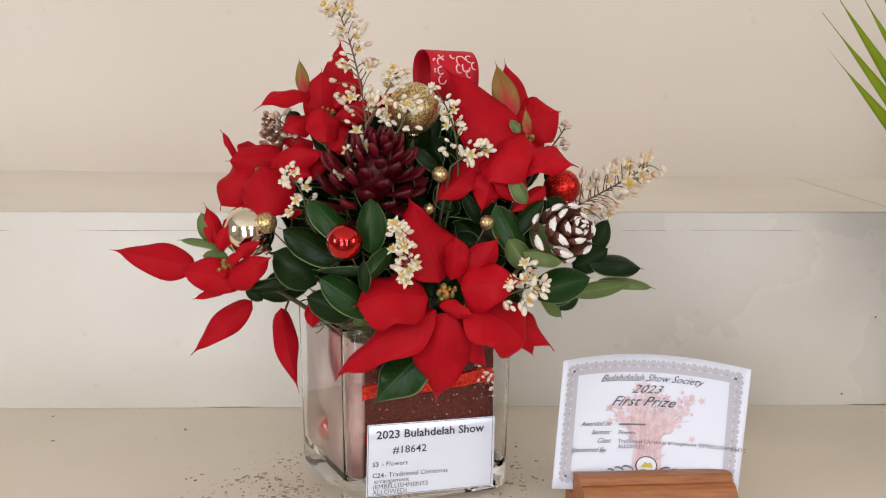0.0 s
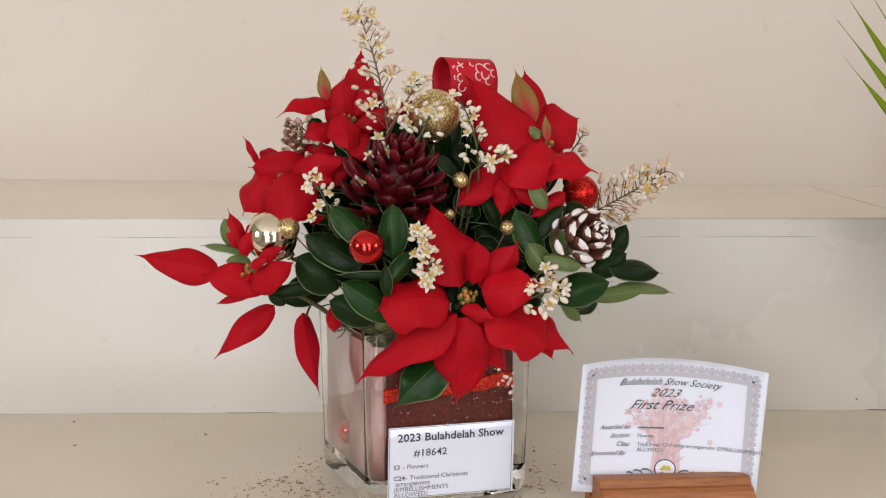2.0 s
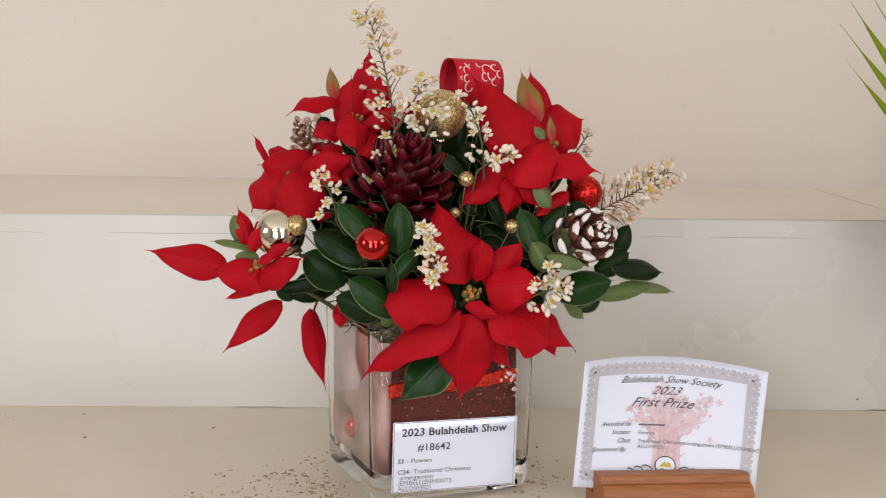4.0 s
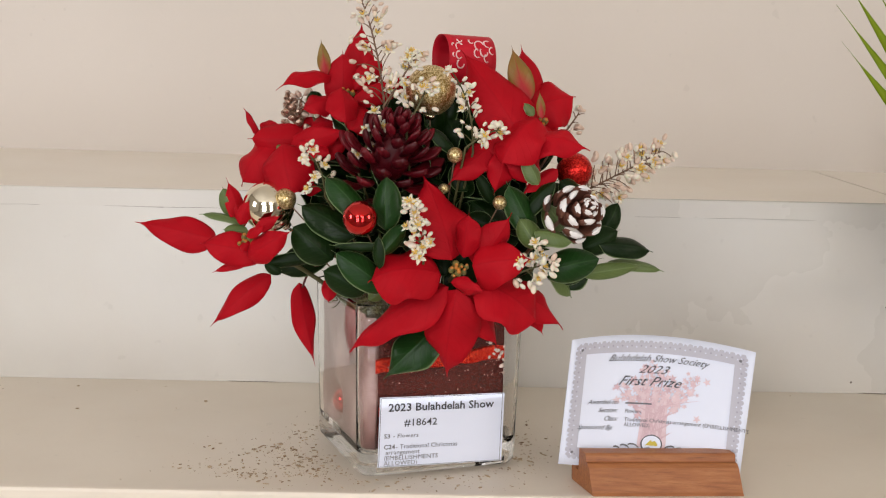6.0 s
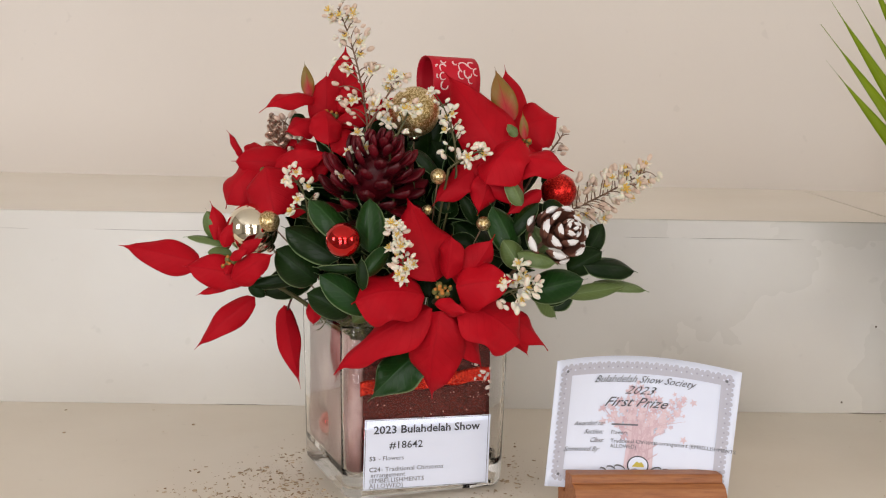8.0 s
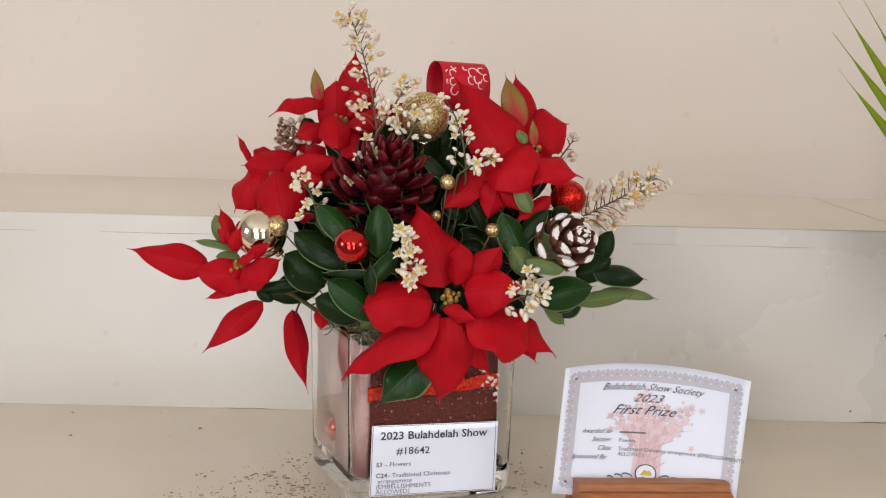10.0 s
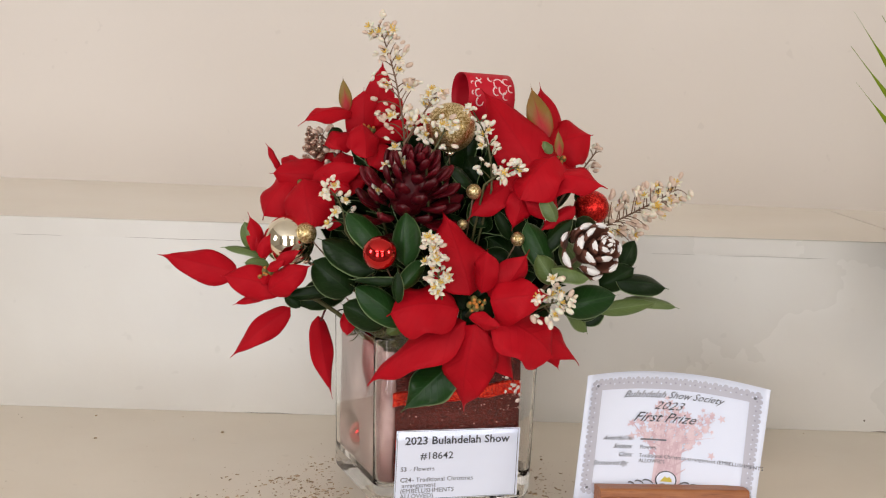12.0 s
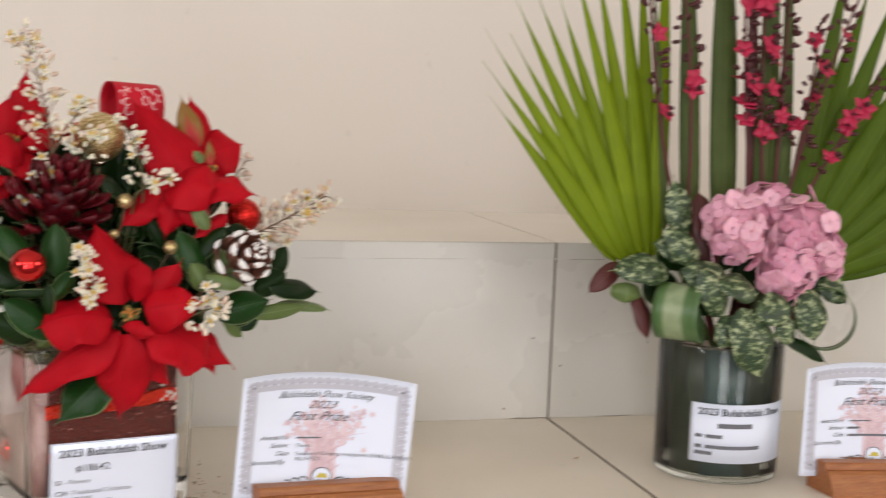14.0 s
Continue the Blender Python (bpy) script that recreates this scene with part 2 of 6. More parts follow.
SPECKLED = mat("variegated_leaf", (0.05, 0.1, 0.03), 0.45)
_sp = ramp(SPECKLED, noisy(SPECKLED, 170, 5, 0.65, stretch=(0.8, 0.8, 1.3)), ((0.44, (0.016, 0.036, 0.012)), (0.52, (0.06, 0.10, 0.035)), (0.62, (0.36, 0.40, 0.23))))
wire(SPECKLED, _sp, bsdf(SPECKLED).inputs["Base Color"])
STRIPED = mat("striped_leaf", (0.2, 0.28, 0.12), 0.4)
_u, _v = uv_of(STRIPED)
wire(STRIPED, blend(STRIPED, noisy(STRIPED, 60, 2), ramp(STRIPED, _v, ((0.0, (0.03, 0.09, 0.02)), (0.20, (0.05, 0.13, 0.03)), (0.28, (0.38, 0.43, 0.27)), (0.62, (0.43, 0.48, 0.31)), (0.70, (0.05, 0.12, 0.03)), (1.0, (0.03, 0.08, 0.02)))), (0.10, 0.17, 0.06)), bsdf(STRIPED).inputs["Base Color"])

# ---- building helpers ----
ORIGIN = {}


def thing(name, loc, label, category, group="", kind=""):
    """An Empty at the thing's base; its parts are given in world coordinates."""
    ob = new(name)
    ob.empty_display_size = 0.02
    ob.location = loc
    ORIGIN[ob] = Vector(loc)
    return tagged(ob, label, category, group, kind)


def part(name, bm, material, parent, label=""):
    """Links a bmesh, built in world coordinates, as one mesh object under a thing or part."""
    me = bpy.data.meshes.new(name)
    o = ORIGIN.get(parent, Vector((0, 0, 0))) if parent else Vector((0, 0, 0))
    if o.length:
        bmesh.ops.translate(bm, verts=bm.verts, vec=-o)
    bm.to_mesh(me)
    bm.free()
    for m in material if isinstance(material, (list, tuple)) else (material,):
        me.materials.append(m)
    ob = new(name, me)
    if parent:
        ob.parent = parent
        ORIGIN[ob] = o
    return tagged(ob, label)


def piece(name, mesh, m, parent, label=""):
    """An object on shared mesh data, at the world pose m, under its parent."""
    ob = new(name, mesh)
    ob.parent = parent
    ob.matrix_basis = Matrix.Translation(-ORIGIN.get(parent, Vector((0, 0, 0)))) @ m
    return tagged(ob, label)


def mesh_of(name, bm, *materials):
    me = bpy.data.meshes.new(name)
    bm.to_mesh(me)
    bm.free()
    for m in materials:
        me.materials.append(m)
    return me


def smooth(bm):
    for f in bm.faces:
        f.smooth = True
    return bm


def sheet_solid(bm, thickness):
    """Gives a sheet its thickness; the broad faces stay smooth, the rim stays crisp."""
    bm.normal_update()
    broad = min(f.calc_area() for f in bm.faces)
    bmesh.ops.solidify(bm, geom=bm.faces[:], thickness=thickness)
    for f in bm.faces:
        f.smooth = f.calc_area() > broad * 0.5
    return bm


def block(x0, x1, y0, y1, z0, z1, bevel=0.0, segments=2, m=None):
    bm = bmesh.new()
    bmesh.ops.create_cube(bm, size=1.0)
    bmesh.ops.scale(bm, verts=bm.verts, vec=(x1 - x0, y1 - y0, z1 - z0))
    bmesh.ops.translate(bm, verts=bm.verts, vec=((x0 + x1) / 2, (y0 + y1) / 2, (z0 + z1) / 2))
    if bevel:
        bmesh.ops.bevel(bm, geom=bm.edges[:], offset=bevel, segments=segments, profile=0.6, affect="EDGES")
    if m is not None:
        bm.transform(m)
    return bm


def prism(profile, x0, x1, m, bevel=0.0):
    """A (y, z) outline drawn out along x."""
    bm = bmesh.new()
    a = [bm.verts.new((x0, y, z)) for y, z in profile]
    b = [bm.verts.new((x1, y, z)) for y, z in profile]
    n = len(profile)
    bm.faces.new(a)
    bm.faces.new(b[::-1])
    for i in range(n):
        bm.faces.new((a[i], b[i], b[(i + 1) % n], a[(i + 1) % n]))
    bmesh.ops.recalc_face_normals(bm, faces=bm.faces)
    if bevel:
        bmesh.ops.bevel(bm, geom=bm.edges[:], offset=bevel, segments=2, profile=0.6, affect="EDGES")
    bm.transform(m)
    return bm


def ball(centre, r, squash=(1, 1, 1), u=24, v=16, bm=None):
    bm = bm or bmesh.new()
    made = bmesh.ops.create_uvsphere(bm, u_segments=u, v_segments=v, radius=r)["verts"]
    bmesh.ops.scale(bm, verts=made, vec=squash)
    bmesh.ops.translate(bm, verts=made, vec=centre)
    return smooth(bm)


def tube(points, r0, r1, bm=None, sides=6):
    """A tapered round stem along points."""
    bm = bm or bmesh.new()
    pts = [Vector(p) for p in points]
    rings = []
    for i, p in enumerate(pts):
        d = (pts[min(i + 1, len(pts) - 1)] - pts[max(i - 1, 0)]).normalized()
        a = d.orthogonal().normalized()
        b = d.cross(a)
        r = r0 + (r1 - r0) * i / (len(pts) - 1)
        rings.append([bm.verts.new(p + r * (math.cos(k * math.tau / sides) * a + math.sin(k * math.tau / sides) * b)) for k in range(sides)])
    for s, t in zip(rings, rings[1:]):
        best = min(range(sides), key=lambda k: (t[k].co - s[0].co).length)
        for k in range(sides):
            bm.faces.new((s[k], s[(k + 1) % sides], t[(k + 1 + best) % sides], t[(k + best) % sides]))
    bm.faces.new(rings[0][::-1])
    bm.faces.new(rings[-1])
    return smooth(bm)


def bow(a, b, sag, steps=8, way=(0, 0, 1)):
    """Points from a to b, bulging by sag along way."""
    a, b, way = Vector(a), Vector(b), Vector(way)
    return [a.lerp(b, i / steps) + way * sag * 4 * (i / steps) * (1 - i / steps) for i in range(steps + 1)]


TOWARD = Vector((0.0, -0.92, 0.39))
SHAPES = {"bract": (0.62, 0.95), "oval": (0.55, 0.6), "round": (0.5, 0.45), "strap": (0.18, 0.5), "long": (0.7, 1.0), "palm": (0.42, 1.05), "heart": (0.35, 0.8)}
LEAF_RNG = random.Random(7)


def blade(base, tip, width, roll=0.0, arch=0.12, cup=0.12, shape="bract", wave=0.05, nu=12, nv=6, thick=0.0005, face=None, tail=True, fold=0.0):
    """A leaf or bract from base to tip as a thin solid: arched along its length, cupped across, with a wavy rim."""
    base, tip = Vector(base), Vector(tip)
    d = tip - base
    length = d.length
    d.normalize()
    n = Vector(face) if face else TOWARD.copy()
    n = (n - d * n.dot(d)).normalized()
    n = Matrix.Rotation(radians(roll), 3, d) @ n
    side = d.cross(n)
    a, b = SHAPES[shape]
    top = (a / (a + b)) ** a * (b / (a + b)) ** b
    ph = LEAF_RNG.uniform(0, 6)
    bm = bmesh.new()
    uv = bm.loops.layers.uv.new("UVMap")
    front, back, tex, rim_faces = [], [], {}, set()
    for i in range(nu + 1):
        u = i / nu
        w = width / 2 * max(min(u / 0.9, 1) ** a * max(1 - u / 0.9, 0) ** b / top, (0.16 if tail else 0.03) * (1 - u) ** 0.8 * min(1, u * 8), 0.008)
        mid = base + d * (length * u) + n * (arch * length * 4 * u * (1 - u))
        rows = [[], []]
        for j in range(nv + 1):
            v = 2 * j / nv - 1
            rim = wave * width * abs(v) ** 2 * math.sin(ph + u * 11 + (2 if v > 0 else 0)) * math.sin(math.pi * u)
            p = mid + side * (w * v) + n * (-cup * w * 2 * v * v - fold * w * abs(v) + rim + 0.02 * width * (1 - abs(v)) ** 5)
            for k, row in enumerate(rows):
                vert = bm.verts.new(p - n * (thick * k))
                tex[vert] = (u, (v + 1) / 2)
                row.append(vert)
        front.append(rows[0])
        back.append(rows[1])
    for i in range(nu):
        for j in range(nv):
            bm.faces.new((front[i][j], front[i + 1][j], front[i + 1][j + 1], front[i][j + 1]))
            bm.faces.new((back[i][j], back[i][j + 1], back[i + 1][j + 1], back[i + 1][j]))
        rim_faces.add(bm.faces.new((front[i][0], back[i][0], back[i + 1][0], front[i + 1][0])))
        rim_faces.add(bm.faces.new((front[i][nv], front[i + 1][nv], back[i + 1][nv], back[i][nv])))
    for f in bm.faces:
        f.smooth = f not in rim_faces
        for loop in f.loops:
            loop[uv].uv = tex[loop.vert]
    return bm


def lettering(text, size, material, parent, m, label="", slant=0.0, bold=0.0, wide=1.0, bend=None):
    """Words in the built-in font as a mesh, laid in the plane of the pose m; bend maps a local point onto a curved sheet."""
    cu = bpy.data.curves.new("words", "FONT")
    cu.body, cu.size, cu.shear, cu.offset, cu.resolution_u = text, size, slant, bold, 2
    temp = bpy.data.objects.new("words", cu)
    scene.collection.objects.link(temp)
    me = bpy.data.meshes.new_from_object(temp.evaluated_get(bpy.context.evaluated_depsgraph_get()))
    bpy.data.objects.remove(temp)
    bm = bmesh.new()
    bm.from_mesh(me)
    bpy.data.meshes.remove(me)
    for v in bm.verts:
        v.co.x *= wide
    if bend:
        for v in bm.verts:
            v.co = bend(v.co.x + m[0], v.co.y + m[1], 0.00035)
    else:
        bm.transform(m)
    return part("lettering", bm, material, parent, label)

# ---- the stepped display stand and the room ----
JOINT_X = 0.5          # where two lengths of board meet
FRONT_Y, RISER_Y, STEP_H = -0.086, 0.25, 0.2


def boards(name, label, category, spans, y0, y1, z0, z1, paint, bevel):
    top = thing(name, (0, (y0 + y1) / 2, z0), label, category, kind="structure")
    for x0, x1 in spans:
        part("board", block(x0, x1, y0, y1, z0, z1, bevel), paint, top)
    return top


SPANS = ((-1.9, JOINT_X - 0.0012), (JOINT_X + 0.0012, 2.4))
boards("lower_shelf", "cream painted timber shelf with a board joint", "shelf", SPANS, FRONT_Y, RISER_Y + 0.02, -0.02, 0.0, SHELF_PAINT, 0.003)
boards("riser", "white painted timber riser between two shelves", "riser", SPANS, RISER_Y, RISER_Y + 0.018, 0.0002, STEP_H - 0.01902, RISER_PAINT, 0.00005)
shelf = boards("upper_shelf", "cream painted upper display shelf with a white front edge", "shelf", SPANS, RISER_Y + 0.006, 0.86, STEP_H - 0.018, STEP_H, UPPER_PAINT, 0.0)
for x0, x1 in SPANS:
    edge = block(x0, x1, RISER_Y - 0.0003, RISER_Y + 0.006, STEP_H - 0.019, STEP_H)
    front = [e for e in edge.edges if all(v.co.z > STEP_H - 0.001 and v.co.y < RISER_Y + 0.001 for v in e.verts)]
    bmesh.ops.bevel(edge, geom=front, offset=0.0014, segments=3, profile=0.5, affect="EDGES")
    for f in edge.faces:
        f.material_index = 1 if f.normal.z > 0.9 else 0
        f.smooth = 0.05 < f.normal.z < 0.95
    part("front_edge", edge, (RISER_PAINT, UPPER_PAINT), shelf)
boards("lower_riser", "cream painted front board under the shelf", "riser", ((-1.9, 2.4),), FRONT_Y + 0.001, FRONT_Y + 0.02, -0.2, -0.0205, SHELF_PAINT, 0.001)
boards("bottom_shelf", "cream painted lowest display shelf", "shelf", ((-1.9, 2.4),), -0.45, FRONT_Y + 0.03, -0.22, -0.2005, SHELF_PAINT, 0.003)
boards("base_riser", "cream painted base board of the stand", "riser", ((-1.9, 2.4),), -0.448, -0.43, FLOOR_Z, -0.2205, SHELF_PAINT, 0.001)
backing = thing("joint_backing", (JOINT_X, 0.25, 0), "dark gap between two painted boards", "joint", kind="structure")
part("lower_gap", block(JOINT_X - 0.0011, JOINT_X + 0.0011, FRONT_Y + 0.003, RISER_Y + 0.001, -0.018, -0.0006), JOINT, backing)
part("riser_gap", block(JOINT_X - 0.0011, JOINT_X + 0.0011, RISER_Y + 0.0006, RISER_Y + 0.016, 0.001, STEP_H - 0.02), JOINT, backing)
part("upper_gap", block(JOINT_X - 0.0011, JOINT_X + 0.0011, RISER_Y + 0.001, 0.62, STEP_H - 0.018, STEP_H - 0.0006), JOINT, backing)


def paint_crack(x0, x1, z, depth, seed):
    """A hairline crack in the paint along the seam under the shelf's edge, thinning out to both ends."""
    rng = random.Random(seed)
    n = 40
    bm = bmesh.new()
    rows = []
    for i in range(n + 1):
        s = i / n
        half = depth * (0.25 + 0.75 * rng.random()) * min(1, 6 * s, 6 * (1 - s)) + 0.00003
        x, mid = x0 + (x1 - x0) * s, z + 0.0002 * math.sin(s * 9 + seed)
        rows.append([bm.verts.new((x, RISER_Y - dy, mid + dz)) for dy, dz in ((0.0004, half), (0.0004, -half), (-0.001, -half), (-0.001, half))])
    loft(bm, rows)
    bmesh.ops.recalc_face_normals(bm, faces=bm.faces)
    part("crack", bm, JOINT, backing, "hairline crack in the paint")


def loft(bm, rings, close=True):
    for s, t in zip(rings, rings[1:]):
        n = len(s)
        for k in range(n):
            bm.faces.new((s[k], s[(k + 1) % n], t[(k + 1) % n], t[k]))
    if close:
        bm.faces.new(rings[0][::-1])
        bm.faces.new(rings[-1])


for x0, x1, depth, seed in ((-0.325, -0.195, 0.00020, 1), (-0.44, -0.39, 0.00012, 2), (0.215, 0.262, 0.00012, 3), (0.285, 0.40, 0.00012, 4), (0.515, 0.56, 0.0003, 5)):
    paint_crack(x0, x1, STEP_H - 0.0190, depth, seed)
for x0, x1, depth, seed in ((0.455, 0.499, 0.0005, 6), (0.563, 0.60, 0.0004, 7), (-0.20, -0.15, 0.0002, 8)):
    paint_crack(x0, x1, 0.0006, depth, seed)

wall_m = Matrix.Translation((0, 0.672, 0)) @ Matrix.Rotation(radians(-5.5), 4, "Z")
tagged(part("wall_back", block(-3.6, 3.6, 0, 0.12, FLOOR_Z, CEIL_Z, m=wall_m), WALL_PAINT, None), "smooth cream painted wall behind the stand", "wall", kind="structure")


def wall_with_openings(name, along, at, lo, hi, holes, label, upper=()):
    """A wall 0.14 thick at one x or y, with rectangular openings (start, end, sill, head) through it."""
    bm = bmesh.new()

    def slab(s0, s1, z0, z1):
        if s1 - s0 < 1e-4 or z1 - z0 < 1e-4:
            return
        side = -0.14 if at < 0 else 0.14
        t0, t1 = sorted((at, at + side))
        b = block(t0, t1, s0, s1, z0, z1) if along == "y" else block(s0, s1, t0, t1, z0, z1)
        me = bpy.data.meshes.new("slab")
        b.to_mesh(me)
        b.free()
        bm.from_mesh(me)
        bpy.data.meshes.remove(me)

    def row(some, bottom, top):
        edge = lo
        for s0, s1, z0, z1 in sorted(some):
            slab(edge, s0, bottom, top)
            slab(s0, s1, bottom, z0)
            slab(s0, s1, z1, top)
            edge = s1
        slab(edge, hi, bottom, top)

    split = 1.2 if upper else CEIL_Z
    row(holes, FLOOR_Z, split)
    if upper:
        row(upper, split, CEIL_Z)
    return tagged(part(name, bm, ROOM_PAINT, None), label, "wall", kind="structure")


wall_with_openings("wall_south", "x", SOUTH_Y, WEST_X, EAST_X, [(-1.72, -0.38, FLOOR_Z, 1.05), (0.98, 1.92, FLOOR_Z, 1.05)], "plain pale wall with two doorways and high windows", [(-2.1, -0.6, 1.4, 2.1), (0.6, 2.1, 1.4, 2.1)])
wall_with_openings("wall_west", "y", WEST_X, SOUTH_Y, 1.2, [(-2.45, -1.35, 0.4, 1.5)], "plain pale side wall with a window opening")
wall_with_openings("wall_east", "y", EAST_X, SOUTH_Y, 1.2, [(-2.25, -1.15, 0.4, 1.5)], "plain pale side wall with a window opening")
tagged(part("floor", block(WEST_X - 0.14, EAST_X + 0.14, SOUTH_Y - 0.14, 1.3, FLOOR_Z - 0.1, FLOOR_Z), FLOOR_WOOD, None), "plain worn grey-brown hall floor", "floor", kind="structure")
tagged(part("ceiling", block(WEST_X - 0.14, EAST_X + 0.14, SOUTH_Y - 0.14, 1.3, CEIL_Z, CEIL_Z + 0.1), CEILING_PAINT, None), "plain white hall ceiling, out of view, bounces light onto the shelves", "ceiling", kind="structure")

# nail heads and knocks on the riser
for x, z in ((0.478, 0.092), (0.447, 0.012), (0.512, 0.06)):
    head = part("nail_head", ball((x, RISER_Y - 0.0002, z), 0.0011, (1, 0.4, 1), 10, 6), JOINT, None)
    tagged(head, "small dark nail head in the painted riser", "nail", "nail heads in the riser")

# ---- the square glass vase and what fills it ----
VASE = Matrix.Translation((-0.003, 0.034, 0.0)) @ Matrix.Rotation(radians(20.2), 4, "Z")


def ring(bm, half, radius, z, seg=8):
    out = []
    for k, (sx, sy) in enumerate(((1, -1), (1, 1), (-1, 1), (-1, -1))):
        for i in range(seg + 1):
            a = math.pi / 2 * (k - 1 + i / seg)
            out.append(bm.verts.new(VASE @ Vector((sx * (half - radius) + radius * math.cos(a), sy * (half - radius) + radius * math.sin(a), z))))
    return out


def square_shell():
    bm = bmesh.new()
    rings = [ring(bm, h, r, z) for h, r, z in (
        (0.0610, 0.006, 0.0006), (0.0660, 0.010, 0.0014), (0.0688, 0.0130, 0.0045), (0.0694, 0.0130, 0.012), (0.0708, 0.0130, 0.08), (0.0720, 0.0130, 0.141),
        (0.0715, 0.0125, 0.1435), (0.0703, 0.0113, 0.1435), (0.0698, 0.0108, 0.141), (0.0686, 0.0108, 0.08), (0.0672, 0.0108, 0.026), (0.0645, 0.0090, 0.0195), (0.058, 0.005, 0.0180))]
    loft(bm, rings)
    bmesh.ops.recalc_face_normals(bm, faces=bm.faces)
    for f in bm.faces:
        f.smooth = f.calc_area() < 2.5e-4
    return bm


vase = thing("square_vase", VASE.translation, "thick clear square glass vase with rounded corners, filled with wrapped foam", "vase")
glass = part("glass_body", square_shell(), GLASS, vase)
glass.visible_shadow = False

foam = thing("foam_block", VASE @ Vector((0, 0, 0.016)), "florist foam wrapped in dark red mesh and blush satin", "foam block")
part("foam", block(-0.049, 0.049, -0.049, 0.05, 0.0205, 0.125, 0.004, m=VASE), FOAM, foam)


def wrinkled(x0, x1, z0, z1, y, depth, seed, axis="front", nx=26, nz=26, dent=None):
    """A gathered cloth face, front (facing the viewer's side) or flank, as a thin solid."""
    bm = bmesh.new()
    uv = bm.loops.layers.uv.new("UVMap")
    grid = []
    for k in (0.0, 0.0012):
        rows = []
        for i in range(nx + 1):
            row = []
            for j in range(nz + 1):
                s, t = i / nx, j / nz
                q = Vector((s * 4.2 + seed, t * 5.1, seed * 1.7))
                off = depth * noise.noise(q) + depth * 0.5 * noise.noise(q * 3.1)
                a, z = x0 + (x1 - x0) * s, z0 + (z1 - z0) * t
                if dent:
                    off -= dent[2] * math.exp(-((a - dent[0]) ** 2 + (z - dent[1]) ** 2) / dent[3] ** 2)
                p = Vector((a, y - off + k, z)) if axis == "front" else Vector((y - off + k, a, z))
                row.append(bm.verts.new(VASE @ p))
            rows.append(row)
        grid.append(rows)
    a, b = grid
    for i in range(nx):
        for j in range(nz):
            bm.faces.new((a[i][j], a[i + 1][j], a[i + 1][j + 1], a[i][j + 1]))
            bm.faces.new((b[i][j], b[i][j + 1], b[i + 1][j + 1], b[i + 1][j]))
    for i in range(nx):
        bm.faces.new((a[i][0], b[i][0], b[i + 1][0], a[i + 1][0]))
        bm.faces.new((a[i][nz], a[i + 1][nz], b[i + 1][nz], b[i][nz]))
    for j in range(nz):
        bm.faces.new((a[0][j], a[0][j + 1], b[0][j + 1], b[0][j]))
        bm.faces.new((a[nx][j], b[nx][j], b[nx][j + 1], a[nx][j + 1]))
    bmesh.ops.recalc_face_normals(bm, faces=bm.faces)
    return smooth(bm)


part("mesh_wrap", wrinkled(-0.0570, 0.0555, 0.0225, 0.130, -0.0630, 0.0008, 3.0), MESH_WRAP, foam, "dark red-brown glittery mesh")
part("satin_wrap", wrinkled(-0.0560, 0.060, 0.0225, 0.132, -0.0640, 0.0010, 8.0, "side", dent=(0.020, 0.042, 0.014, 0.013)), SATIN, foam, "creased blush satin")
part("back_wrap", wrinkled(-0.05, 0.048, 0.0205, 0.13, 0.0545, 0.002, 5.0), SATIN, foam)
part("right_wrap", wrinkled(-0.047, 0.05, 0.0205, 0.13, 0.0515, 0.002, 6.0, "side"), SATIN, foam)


def trim(z0, z1, tilt, x0=-0.0565, x1=0.0550):
    bm = bmesh.new()
    n = 30
    rows = []
    for i in range(n + 1):
        s = i / n
        x = x0 + (x1 - x0) * s
        wob = 0.0008 * math.sin(s * 23) + tilt * s
        rows.append([bm.verts.new(VASE @ Vector((x, -0.0640 - 0.0003 * math.sin(s * 37) - d, z + wob))) for d, z in ((0, z0), (0.0012, z0 + 0.001), (0.0012, z1 - 0.001), (0, z1))])
    for a, b in zip(rows, rows[1:]):
        for k in range(3):
            bm.faces.new((a[k], b[k], b[k + 1], a[k + 1]))
        bm.faces.new((a[3], b[3], b[0], a[0]))
    bmesh.ops.recalc_face_normals(bm, faces=bm.faces)
    return bm


part("sequin_trim", trim(0.0855, 0.0975, 0.006), RED_SEQUIN, foam, "band of bright red sequins")


def corner_filler():
    """A satin strip added round the front corner so the glass there doesn't show dark."""
    bm = bmesh.new()
    rows = []
    for i in range(9):
        a = math.pi + math.pi / 2 * i / 8
        x, y = -0.0545 + 0.0098 * math.cos(a), -0.0545 + 0.0095 * math.sin(a)
        rows.append([bm.verts.new(VASE @ Vector((x + 0.0004 * math.sin(z * 400 + i), y, z))) for z in (0.0225, 0.04, 0.065, 0.09, 0.11, 0.131)])
    for a, b in zip(rows, rows[1:]):
        for j in range(5):
            bm.faces.new((a[j], b[j], b[j + 1], a[j + 1]))
    return sheet_solid(bm, 0.0008)


part("satin_corner_filler", corner_filler(), SATIN, foam)
for z0, z1 in ((0.050, 0.058),):
    part("sequin_tab", trim(z0, z1, 0.0, -0.0535, -0.0495), RED_SEQUIN, foam)

rng = random.Random(11)
flake = mesh_of("flake", ball((0, 0, 0), 0.0011, (1, 0.35, 0.8), 6, 4), mat("silver_fleck", (0.45, 0.28, 0.22), 0.3, 0.4))
